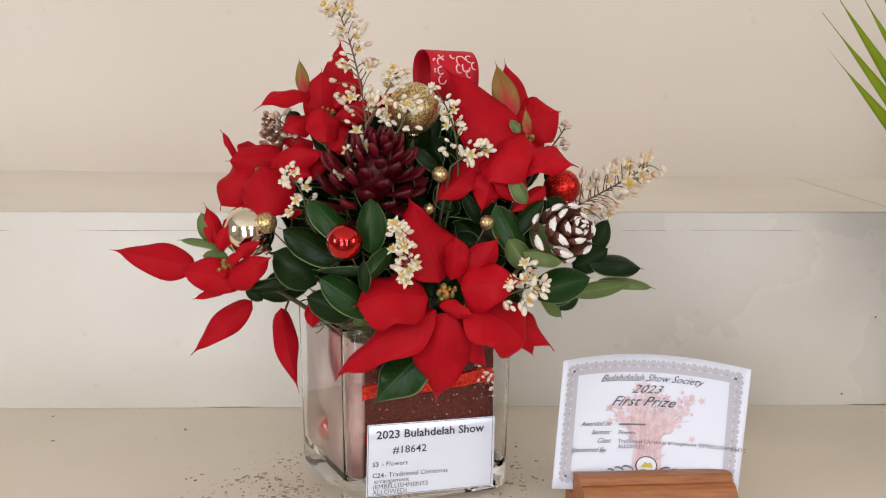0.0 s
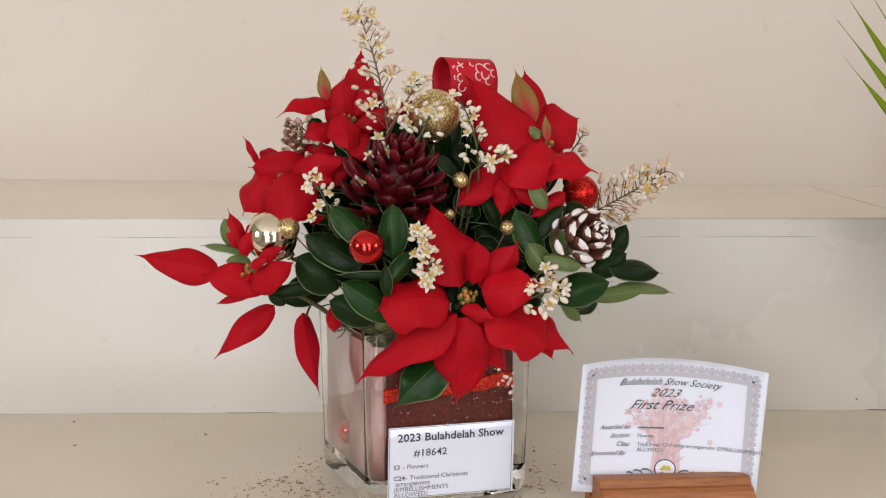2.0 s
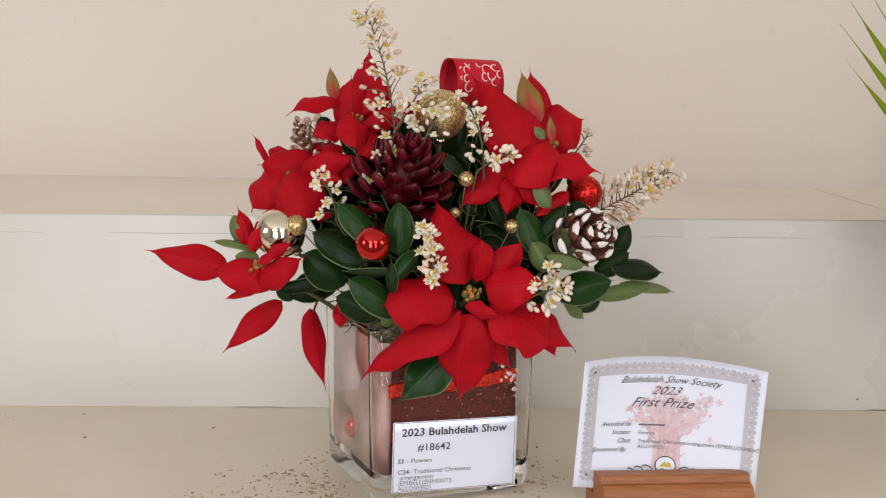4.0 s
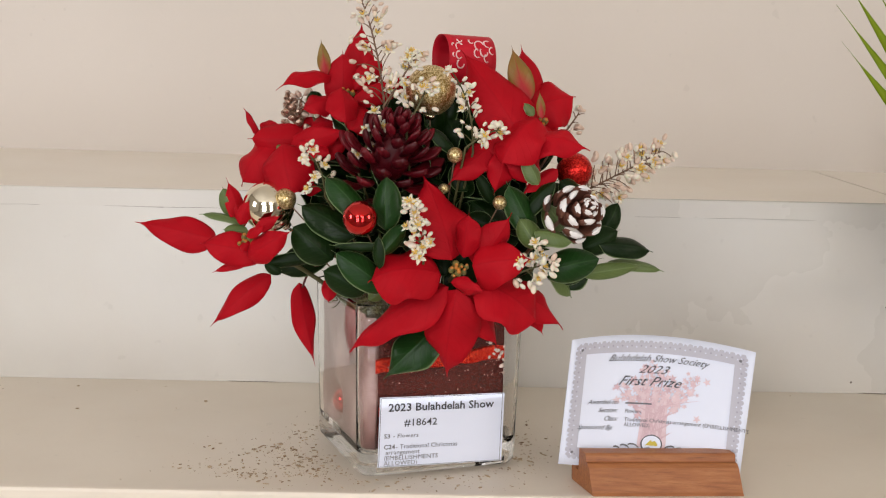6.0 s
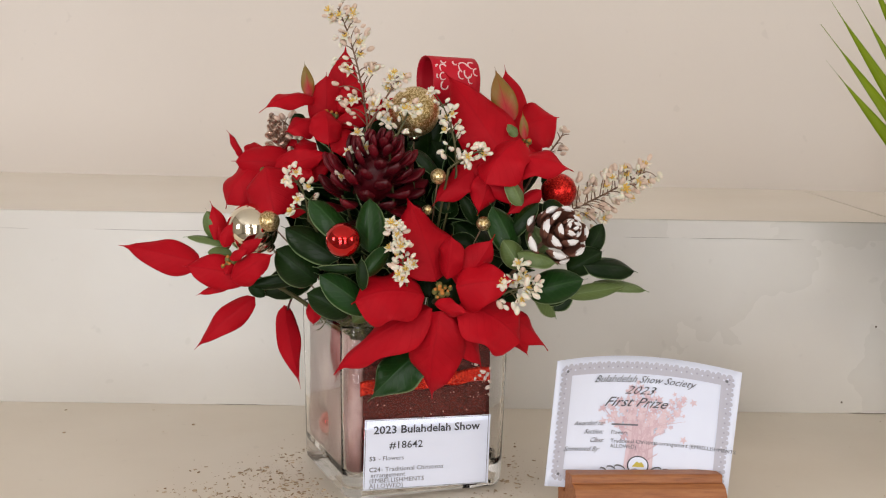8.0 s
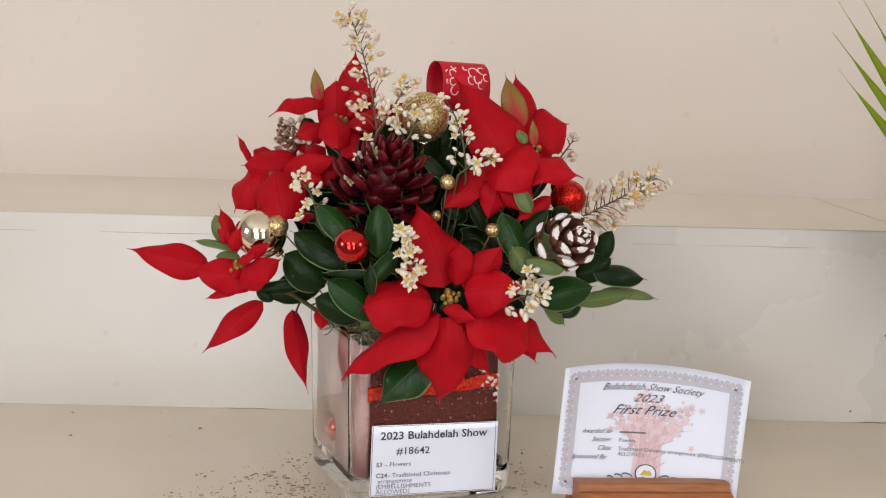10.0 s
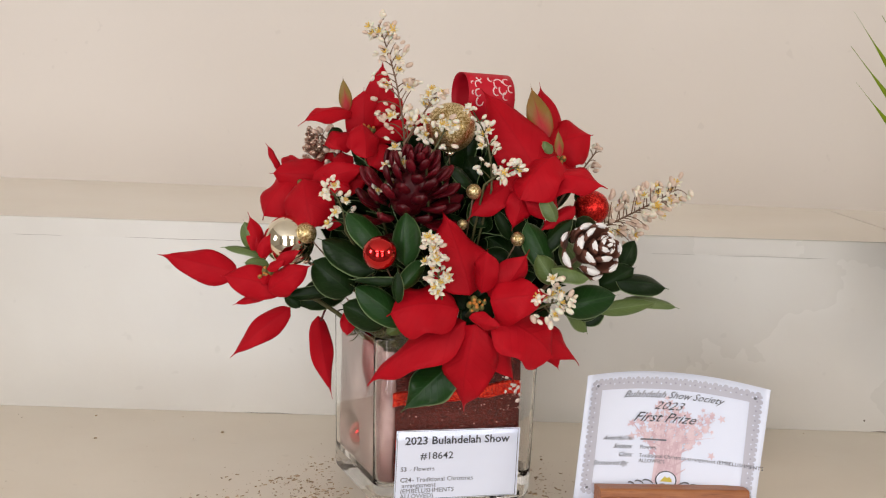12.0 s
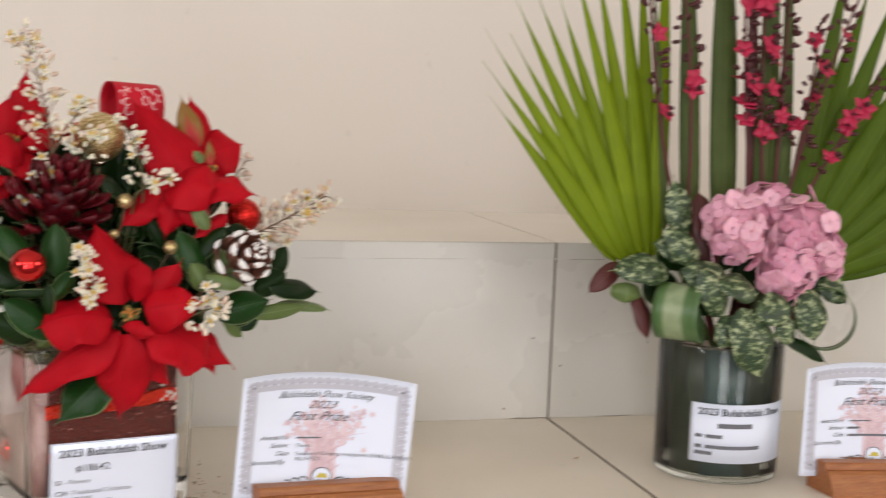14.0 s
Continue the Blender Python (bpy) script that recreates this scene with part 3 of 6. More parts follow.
for _ in range(150):
    x = rng.uniform(-0.055, 0.055)
    z = rng.uniform(0.030, 0.125)
    if rng.random() < 0.3:
        x, z = rng.uniform(0.040, 0.057), rng.uniform(0.078, 0.105)
    piece("fleck", flake, VASE @ Matrix.Translation((x, -0.0646 - rng.uniform(0, 0.0006), z)) @ Matrix.Scale(rng.uniform(0.2, 0.8), 4), foam)

shred = mesh_of("shred", ball((0, 0, 0), 0.0021, (1.2, 0.3, 0.8), 7, 5), mat("pale_paper_shred", (0.55, 0.43, 0.37), 0.7))
for x, z in ((0.0415, 0.094), (0.0455, 0.0965), (0.049, 0.099), (0.0525, 0.097), (0.0545, 0.091), (0.053, 0.086), (0.0505, 0.094), (0.047, 0.100), (0.0548, 0.102), (0.042, 0.106), (0.038, 0.1125), (0.0545, 0.080)):
    piece("shred", shred, VASE @ Matrix.Translation((x, -0.0655, z)) @ Matrix.Rotation(rng.uniform(0, 6), 4, "Y") @ Matrix.Scale(rng.uniform(0.5, 1.1), 4), foam)

# ---- entry card on the front of the vase ----
CARD = VASE @ Matrix.Translation((-0.0560, -0.0716, 0.0098)) @ Matrix.Rotation(radians(90 - 1.4), 4, "X") @ Matrix.Rotation(radians(-1.9), 4, "Z") @ Matrix.Diagonal((1.058, 0.955, 1, 1))


def on_card(x, y, lift=0.0004):
    return CARD @ Matrix.Translation((x, y, lift))


def bar(x0, x1, y0, y1, lift, place):
    bm = bmesh.new()
    bm.faces.new([bm.verts.new(place @ Vector(p)) for p in ((x0, y0, lift), (x1, y0, lift), (x1, y1, lift), (x0, y1, lift))])
    return bm


card = thing("entry_card", CARD.translation, "white printed show entry card taped to the glass vase", "card")
part("sheet", block(0, 0.1025, 0, 0.0605, -0.0004, 0.0, m=CARD), PAPER, card)
for edge in ((0.0006, 0.1009, 0.0005, 0.0009), (0.0006, 0.1009, 0.0596, 0.06), (0.0006, 0.001, 0.0005, 0.06), (0.1005, 0.1009, 0.0005, 0.06)):
    part("border_line", bar(*edge, 0.0002, CARD), INK, card)
for text, x, y, size, bold in (("2023 Bulahdelah Show", 0.0068, 0.0483, 0.0095, 0.00018), ("#18642", 0.020, 0.0352, 0.0088, 0.00004), ("S3", 0.0042, 0.0252, 0.0054, 0.0001),
                               ("- Flowers", 0.0115, 0.0252, 0.0054, 0.0), ("C24", 0.0042, 0.0158, 0.0054, 0.0001), ("- Traditional Christmas", 0.0138, 0.0158, 0.0054, 0.0),
                               ("arrangement", 0.0058, 0.0110, 0.0054, 0.0), ("(EMBELLISHMENTS", 0.0046, 0.0062, 0.0054, 0.0), ("ALLOWED)", 0.0046, 0.0016, 0.0054, 0.0)):
    lettering(text, size, INK if size > 0.008 else SOFT_INK, card, on_card(x, y), bold=bold, wide=1.0)

# ---- flower and foliage makers ----
HEART = Vector((0.002, 0.025, 0.112))     # where the stems enter the foam


def cyathium():
    bm = ball((0, 0, 0), 0.0024, (1, 1, 1.35), 10, 8)
    n = len(bm.faces)
    ball((0.0004, 0, 0.0034), 0.0014, (1, 1, 0.8), 8, 6, bm)
    bm.faces.ensure_lookup_table()
    for f in bm.faces[n:]:
        f.material_index = 1
    return mesh_of("bud", bm, BUD_GREEN, ORANGE)


CYATHIUM = cyathium()
bud_rng = random.Random(5)


def poinsettia(centre, label):
    c = Vector(centre)
    foot = HEART + Vector((c.x * 0.25, (c.y - 0.02) * 0.2, -0.01))
    top = thing("poinsettia", foot, label, "flower", "poinsettias in the vase")
    part("stem", tube(bow(foot, c + Vector((0, 0.012, -0.006)), 0.012, 8, (0, 0.3, 1)), 0.0022, 0.0018), STEM, top)
    for k in range(9):
        a, r = k * 2.4, 0.0019 * math.sqrt(k)
        p = c + Vector((r * math.cos(a) * 1.3, -0.006 + bud_rng.uniform(-0.002, 0.002), r * math.sin(a)))
        m = Matrix.Translation(p) @ TOWARD.to_track_quat("Z", "Y").to_matrix().to_4x4() @ Matrix.Rotation(bud_rng.uniform(-0.6, 0.6), 4, "X")
        piece("bud", CYATHIUM, m @ Matrix.Scale(bud_rng.uniform(0.75, 1.2), 4), top)
    return top


def bract(top, base, tip, width, roll, arch, cup, shape, material=None):
    part("leaf" if material else "bract", blade(base, tip, width, roll + bud_rng.uniform(-14, 14), arch, cup, shape, 0.13, 16, 8, fold=bud_rng.uniform(0.0, 0.22)), material or BRACT, top)


def stalk(top, start, end, sag=0.006):
    part("stalk", tube(bow(start, end, sag, 8), 0.0013, 0.0009, None, 6), RED_STEM, top)


def branch(label):
    return thing("foliage_branch", HEART, label, "foliage", "green foliage in the vase")


def leaf_of(top, base, tip, width, roll, arch, cup, shape, material=None):
    part("leaf", blade(base, tip, width, roll, arch, cup, shape, 0.04, 12, 6, 0.0006, fold=0.2, tail=False), material or LEAF, top)



flower = poinsettia((0.0296, -0.0850, 0.1800), "large red poinsettia with velvety bracts over the vase rim")
bract(flower, (0.0252, -0.0800, 0.1852), (0.0014, -0.0600, 0.2485), 0.0484, 8, 0.06, 0.1, "bract")
bract(flower, (0.0336, -0.0900, 0.1887), (0.0369, -0.1000, 0.2243), 0.0211, -10, 0.05, 0.2, "oval")
bract(flower, (0.0424, -0.0830, 0.1817), (0.0696, -0.0850, 0.2231), 0.0282, 20, 0.1, 0.2, "bract")
bract(flower, (0.0405, -0.0930, 0.1833), (0.0862, -0.1000, 0.1904), 0.0389, -12, 0.12, 0.15, "heart")
bract(flower, (0.0169, -0.0880, 0.1751), (-0.0388, -0.0850, 0.1674), 0.0479, 14, 0.22, 0.15, "round")
bract(flower, (0.0226, -0.0820, 0.1646), (-0.0537, -0.0620, 0.1069), 0.0419, 18, 0.1, 0.14, "bract")
bract(flower, (0.0299, -0.0880, 0.1636), (0.0237, -0.0560, 0.0873), 0.0429, 0, 0.14, 0.1, "bract")
bract(flower, (0.0369, -0.0840, 0.1608), (0.0622, -0.0600, 0.1132), 0.0288, -14, 0.1, 0.12, "bract")
bract(flower, (0.0439, -0.0880, 0.1695), (0.0922, -0.0850, 0.1367), 0.0507, -15, 0.16, 0.1, "round")
bract(flower, (0.0682, -0.0750, 0.1642), (0.1146, -0.0550, 0.1271), 0.0272, -20, 0.1, 0.12, "bract")
bract(flower, (0.0246, -0.0950, 0.1704), (0.0497, -0.1120, 0.1671), 0.0135, 40, 0.1, 0.3, "oval")
bract(flower, (0.0848, -0.0600, 0.1484), (0.0996, -0.0500, 0.1212), 0.0151, 20, 0.05, 0.1, "bract")

flower = poinsettia((0.0901, -0.0300, 0.2886), "red poinsettia with bronze young leaves and orange buds")
bract(flower, (0.0850, -0.0500, 0.2659), (0.0294, -0.0120, 0.3446), 0.0461, 6, 0.1, 0.12, "bract")
bract(flower, (0.0903, -0.0100, 0.2957), (0.0785, 0.0100, 0.3505), 0.0255, -10, 0.02, 0.1, "bract")
bract(flower, (0.0850, -0.0200, 0.2990), (0.1230, -0.0050, 0.3090), 0.0420, 10, 0.1, 0.16, "round")
bract(flower, (0.0813, -0.0550, 0.2780), (0.1303, -0.0600, 0.2693), 0.0321, -10, 0.14, 0.2, "heart")
bract(flower, (0.0899, -0.0500, 0.2931), (0.0608, -0.0700, 0.2557), 0.0390, 22, 0.18, 0.2, "round")
bract(flower, (0.0967, -0.0200, 0.2851), (0.1109, -0.0200, 0.2642), 0.0270, -10, 0.05, 0.1, "bract")
bract(flower, (0.0579, -0.0450, 0.2712), (0.0216, -0.0500, 0.2400), 0.0273, 16, 0.1, 0.15, "bract")
bract(flower, (0.0655, -0.0550, 0.2659), (0.0567, -0.0550, 0.2333), 0.0227, -12, 0.12, 0.2, "bract")
bract(flower, (0.1065, -0.0500, 0.2541), (0.0771, -0.0600, 0.2334), 0.0149, 20, 0.05, 0.3, "bract")
bract(flower, (0.0709, -0.0400, 0.2856), (0.0427, -0.0450, 0.2647), 0.0308, 14, 0.12, 0.2, "oval")
bract(flower, (0.0772, -0.0500, 0.2776), (0.0821, -0.0600, 0.2414), 0.0305, -8, 0.12, 0.2, "round")
bract(flower, (0.0667, -0.0200, 0.3135), (0.0515, -0.0300, 0.2802), 0.0268, 12, 0.1, 0.15, "oval")
bract(flower, (0.0820, -0.0300, 0.3043), (0.0697, -0.0120, 0.3490), 0.0205, -6, 0.02, 0.1, "bract", BRONZE)
bract(flower, (0.0929, -0.0500, 0.2931), (0.0905, -0.0500, 0.3147), 0.0070, 0, 0.02, 0.1, "bract", BRONZE)
bract(flower, (0.0868, -0.0500, 0.2952), (0.0786, -0.0500, 0.3050), 0.0078, 0, 0.02, 0.1, "oval", PALE_LEAF)

flower = poinsettia((-0.0637, 0.0000, 0.3057), "small red poinsettia with narrow upright bracts beside white sprigs")
bract(flower, (-0.0756, 0.0000, 0.3215), (-0.1160, -0.0300, 0.3100), 0.0198, 6, 0.18, 0.14, "bract")
bract(flower, (-0.0568, 0.0200, 0.3000), (-0.0520, 0.0300, 0.3680), 0.0289, -8, 0.04, 0.12, "bract")
bract(flower, (-0.0654, 0.0000, 0.2930), (-0.0658, 0.0000, 0.3426), 0.0301, 10, 0.05, 0.2, "oval")
bract(flower, (-0.0653, -0.0200, 0.3129), (-0.0603, -0.0400, 0.2842), 0.0257, -10, 0.12, 0.2, "round")
bract(flower, (-0.0583, -0.0100, 0.2989), (0.0026, 0.0000, 0.3261), 0.0172, 20, 0.12, 0.15, "bract")
bract(flower, (-0.0555, 0.0000, 0.3104), (-0.0333, 0.0050, 0.3357), 0.0210, 12, 0.1, 0.2, "oval")
bract(flower, (-0.0588, -0.0150, 0.2951), (-0.0353, -0.0300, 0.2785), 0.0251, -12, 0.12, 0.2, "oval")
bract(flower, (-0.0728, -0.0100, 0.3036), (-0.0965, -0.0200, 0.2945), 0.0225, 8, 0.12, 0.2, "oval")
bract(flower, (-0.0792, 0.0000, 0.3220), (-0.0835, 0.0000, 0.3510), 0.0109, 0, 0.02, 0.1, "bract", BRONZE)
bract(flower, (-0.0841, -0.0100, 0.2975), (-0.0909, -0.0100, 0.3099), 0.0136, 0, 0.05, 0.2, "oval", LEAF)
bract(flower, (-0.0727, -0.0100, 0.2856), (-0.0897, -0.0200, 0.2812), 0.0180, 10, 0.05, 0.2, "oval")

flower = poinsettia((-0.1134, -0.0100, 0.2589), "full red poinsettia with rounded overlapping bracts")
bract(flower, (-0.0849, 0.0000, 0.2670), (-0.1415, -0.0100, 0.2700), 0.0283, -18, 0.16, 0.2, "round")
bract(flower, (-0.1110, 0.0000, 0.2720), (-0.1462, -0.0100, 0.2309), 0.0366, 16, 0.22, 0.2, "round")
bract(flower, (-0.1109, -0.0300, 0.2680), (-0.1004, -0.0500, 0.2270), 0.0425, 0, 0.12, 0.25, "round")
bract(flower, (-0.1089, -0.0100, 0.2620), (-0.0567, -0.0300, 0.2800), 0.0234, 10, 0.1, 0.1, "bract")
bract(flower, (-0.0987, -0.0200, 0.2699), (-0.0707, -0.0300, 0.2586), 0.0224, -14, 0.1, 0.2, "bract")
bract(flower, (-0.1323, -0.0050, 0.2718), (-0.1450, -0.0100, 0.2949), 0.0073, 30, 0.1, 0.3, "long")
bract(flower, (-0.0986, -0.0200, 0.2428), (-0.0760, -0.0200, 0.2297), 0.0271, -14, 0.1, 0.2, "bract")
bract(flower, (-0.1216, 0.0000, 0.2612), (-0.1406, -0.0050, 0.2406), 0.0321, 10, 0.15, 0.2, "round")
bract(flower, (-0.1021, 0.0100, 0.2794), (-0.0805, 0.0000, 0.2918), 0.0276, -10, 0.1, 0.15, "oval")
bract(flower, (-0.0907, -0.0100, 0.2648), (-0.0582, -0.0200, 0.2684), 0.0253, 14, 0.1, 0.15, "oval")
bract(flower, (-0.1312, 0.0200, 0.2660), (-0.1172, 0.0200, 0.2800), 0.0280, 0, 0.1, 0.1, "round")

flower = poinsettia((-0.1364, -0.0450, 0.1909), "red poinsettia with long bracts reaching and hanging past the rim")
bract(flower, (-0.1604, -0.0450, 0.1915), (-0.2262, -0.0410, 0.2045), 0.0280, 4, 0.05, 0.12, "bract")
bract(flower, (-0.1216, -0.0500, 0.1815), (-0.1736, -0.0500, 0.1900), 0.0274, -8, 0.12, 0.15, "oval")
bract(flower, (-0.1342, -0.0600, 0.1805), (-0.0975, -0.0700, 0.2045), 0.0235, 12, 0.12, 0.2, "bract")
bract(flower, (-0.1364, -0.0400, 0.1757), (-0.1655, -0.0400, 0.1647), 0.0089, 0, 0.05, 0.1, "bract")
bract(flower, (-0.1414, -0.0300, 0.2000), (-0.1555, -0.0300, 0.2399), 0.0170, 12, 0.05, 0.1, "bract")
bract(flower, (-0.1199, -0.0300, 0.1626), (-0.1679, -0.0360, 0.1200), 0.0215, 6, 0.10, 0.12, "bract")
bract(flower, (-0.1010, 0.0100, 0.1490), (-0.0880, 0.0170, 0.0756), 0.0209, -8, -0.05, 0.15, "bract")
stalk(flower, (-0.0789, -0.0100, 0.1707), (-0.1190, -0.0300, 0.1635))
stalk(flower, (-0.0844, 0.0000, 0.1657), (-0.0985, 0.0100, 0.1450))
stalk(flower, (-0.0719, -0.0100, 0.1638), (-0.0737, -0.0100, 0.1563))
stalk(flower, (-0.1108, -0.0300, 0.1687), (-0.1223, -0.0450, 0.1777))
bract(flower, (-0.0733, -0.0100, 0.1591), (-0.0741, -0.0200, 0.1376), 0.0138, 0, 0.05, 0.15, "oval")
bract(flower, (-0.1339, -0.0500, 0.1952), (-0.1385, -0.0600, 0.1842), 0.0097, 0, 0.1, 0.2, "oval")
bract(flower, (-0.1413, -0.0500, 0.2049), (-0.1347, -0.0500, 0.2250), 0.0114, 0, 0.1, 0.2, "oval")
bract(flower, (-0.1288, -0.0600, 0.2020), (-0.1064, -0.0650, 0.2154), 0.0104, 10, 0.1, 0.2, "bract")
bract(flower, (-0.1354, -0.0600, 0.1975), (-0.1194, -0.0650, 0.2064), 0.0087, 0, 0.1, 0.2, "oval")
bract(flower, (-0.1407, -0.0400, 0.2058), (-0.1473, -0.0400, 0.2214), 0.0089, 0, 0.1, 0.2, "bract")

greenery = branch("glossy dark green leaves with pale edges beside the red ball")
leaf_of(greenery, (-0.0426, -0.0800, 0.2159), (-0.0753, -0.0700, 0.2478), 0.0223, 15, 0.12, 0.15, "oval", FRESH_LIT_LEAF)
leaf_of(greenery, (-0.0258, -0.0800, 0.2068), (-0.0257, -0.0750, 0.2510), 0.0231, -12, 0.08, 0.2, "oval", FRESH_LIT_LEAF)
leaf_of(greenery, (-0.0499, -0.0650, 0.1990), (-0.0969, -0.0500, 0.2226), 0.0271, 10, 0.1, 0.15, "oval")
leaf_of(greenery, (-0.0676, -0.0600, 0.1802), (-0.1018, -0.0600, 0.2079), 0.0315, -8, 0.1, 0.15, "oval")
leaf_of(greenery, (-0.0250, -0.0750, 0.1597), (-0.0676, -0.0800, 0.1912), 0.0250, 6, 0.1, 0.1, "oval", FRESH_LIT_LEAF)
leaf_of(greenery, (-0.0396, -0.0700, 0.1577), (-0.0771, -0.0700, 0.1746), 0.0252, -20, 0.1, 0.15, "oval")
leaf_of(greenery, (-0.0289, -0.0900, 0.1901), (-0.0096, -0.0800, 0.2140), 0.0145, 25, 0.15, 0.25, "oval", FRESH_LIT_LEAF)
leaf_of(greenery, (-0.0301, -0.0900, 0.1788), (-0.0308, -0.0900, 0.2055), 0.0102, -25, 0.1, 0.15, "oval")
leaf_of(greenery, (-0.0756, -0.0450, 0.1822), (-0.1278, -0.0500, 0.1748), 0.0124, -35, 0.1, 0.15, "oval")
leaf_of(greenery, (-0.0250, -0.0850, 0.1954), (-0.0689, -0.0800, 0.1951), 0.0086, -50, 0.1, 0.15, "oval")
leaf_of(greenery, (-0.0686, -0.0500, 0.1930), (-0.0962, -0.0400, 0.2000), 0.0266, 10, 0.1, 0.15, "oval")
greenery = branch("single dark green leaf hanging over the glass front")
bract(greenery, (0.0132, -0.0600, 0.1267), (-0.0268, -0.0640, 0.0865), 0.0372, 4, 0.04, 0.06, "heart", FRESH_LIT_LEAF)
greenery = branch("green leaves, dark and pale, round the frosted pine cone")
leaf_of(greenery, (0.0869, -0.0700, 0.2042), (0.0659, -0.0600, 0.2445), 0.0234, 12, 0.1, 0.15, "oval", FRESH_LIT_LEAF)
leaf_of(greenery, (0.0775, -0.0600, 0.2158), (0.1067, -0.0600, 0.2471), 0.0166, -20, 0.1, 0.15, "oval")
leaf_of(greenery, (0.0904, -0.0700, 0.2434), (0.0780, -0.0650, 0.2656), 0.0138, 15, 0.1, 0.2, "oval", PALE_LEAF)
leaf_of(greenery, (0.0904, -0.0850, 0.1968), (0.0746, -0.0800, 0.2200), 0.0180, -10, 0.1, 0.2, "oval", PALE_LEAF)
leaf_of(greenery, (0.0867, -0.0900, 0.2095), (0.1176, -0.0900, 0.2007), 0.0170, -25, 0.15, 0.25, "oval", PALE_LEAF)
leaf_of(greenery, (0.0960, -0.0750, 0.1771), (0.1433, -0.0650, 0.1869), 0.0270, 8, 0.1, 0.15, "oval", FRESH_LIT_LEAF)
leaf_of(greenery, (0.1416, -0.0500, 0.1949), (0.1873, -0.0300, 0.1869), 0.0197, -10, 0.1, 0.15, "oval")
leaf_of(greenery, (0.1285, -0.0500, 0.1915), (0.1589, -0.0400, 0.2060), 0.0222, 10, 0.1, 0.15, "oval")
leaf_of(greenery, (0.1264, -0.0550, 0.1716), (0.1814, -0.0300, 0.1763), 0.0134, 15, 0.1, 0.1, "long", PALE_LEAF)
leaf_of(greenery, (0.1479, -0.0400, 0.1786), (0.1988, -0.0200, 0.1694), 0.0109, -15, 0.1, 0.1, "oval", PALE_LEAF)
leaf_of(greenery, (0.1448, -0.0400, 0.2012), (0.1585, -0.0300, 0.2282), 0.0170, 10, 0.1, 0.15, "oval")
leaf_of(greenery, (0.1277, -0.0600, 0.1707), (0.0967, -0.0500, 0.1702), 0.0150, -10, 0.1, 0.15, "oval")
leaf_of(greenery, (0.1038, -0.0600, 0.1756), (0.1210, -0.0500, 0.1517), 0.0159, -20, 0.1, 0.1, "oval", PALE_LEAF)
leaf_of(greenery, (0.1313, -0.0500, 0.1745), (0.1140, -0.0500, 0.1583), 0.0178, 20, 0.1, 0.15, "oval")
leaf_of(greenery, (0.0567, -0.0500, 0.2257), (0.0424, -0.0500, 0.2519), 0.0106, -15, 0.1, 0.15, "oval")
leaf_of(greenery, (0.0687, -0.0400, 0.2033), (0.0371, -0.0300, 0.2262), 0.0269, 10, 0.1, 0.15, "oval")
leaf_of(greenery, (0.0779, -0.0400, 0.1944), (0.0467, -0.0300, 0.2015), 0.0224, 10, 0.1, 0.15, "oval")
leaf_of(greenery, (0.0264, -0.0400, 0.2640), (0.0022, -0.0400, 0.2855), 0.0124, 20, 0.1, 0.15, "oval")
leaf_of(greenery, (0.0500, -0.0200, 0.2639), (0.0359, -0.0100, 0.2946), 0.0226, -10, 0.1, 0.15, "oval")
leaf_of(greenery, (0.0369, -0.0350, 0.2335), (0.0253, -0.0300, 0.2574), 0.0205, 14, 0.1, 0.15, "oval")
leaf_of(greenery, (0.0573, -0.0450, 0.2059), (0.0328, -0.0400, 0.2138), 0.0196, -14, 0.1, 0.15, "oval")
leaf_of(greenery, (0.0506, -0.0300, 0.2265), (0.0703, -0.0300, 0.2471), 0.0224, 8, 0.1, 0.15, "oval")
leaf_of(greenery, (0.0320, -0.0100, 0.2673), (0.0178, 0.0000, 0.2915), 0.0255, -8, 0.1, 0.15, "oval")
leaf_of(greenery, (0.0502, 0.0000, 0.2762), (0.0475, 0.0100, 0.3077), 0.0258, 8, 0.1, 0.15, "oval")
leaf_of(greenery, (-0.0065, -0.0600, 0.1956), (-0.0246, -0.0500, 0.2117), 0.0237, 10, 0.1, 0.15, "oval")
leaf_of(greenery, (0.0130, -0.0500, 0.2057), (-0.0008, -0.0400, 0.2265), 0.0239, -10, 0.1, 0.15, "oval")
leaf_of(greenery, (-0.0715, -0.0200, 0.2297), (-0.0896, -0.0200, 0.2475), 0.0253, 6, 0.1, 0.15, "oval")
leaf_of(greenery, (-0.0551, 0.0000, 0.2603), (-0.0735, 0.0000, 0.2759), 0.0275, -6, 0.1, 0.15, "oval")
leaf_of(greenery, (0.1125, -0.0500, 0.2055), (0.0967, -0.0450, 0.2268), 0.0195, 12, 0.1, 0.2, "oval", PALE_LEAF)
leaf_of(greenery, (0.0385, -0.0500, 0.1501), (0.0246, -0.0450, 0.1783), 0.0267, 8, 0.1, 0.15, "oval")
leaf_of(greenery, (0.0295, -0.0450, 0.1580), (0.0446, -0.0400, 0.1847), 0.0250, -8, 0.1, 0.15, "oval")
leaf_of(greenery, (0.0203, -0.0500, 0.1678), (0.0087, -0.0400, 0.1931), 0.0232, 10, 0.1, 0.15, "oval")
leaf_of(greenery, (0.0516, -0.0500, 0.1594), (0.0601, -0.0450, 0.1858), 0.0231, -6, 0.1, 0.15, "oval")
leaf_of(greenery, (0.0382, -0.0400, 0.1710), (0.0332, -0.0300, 0.2012), 0.0270, 4, 0.1, 0.15, "oval")
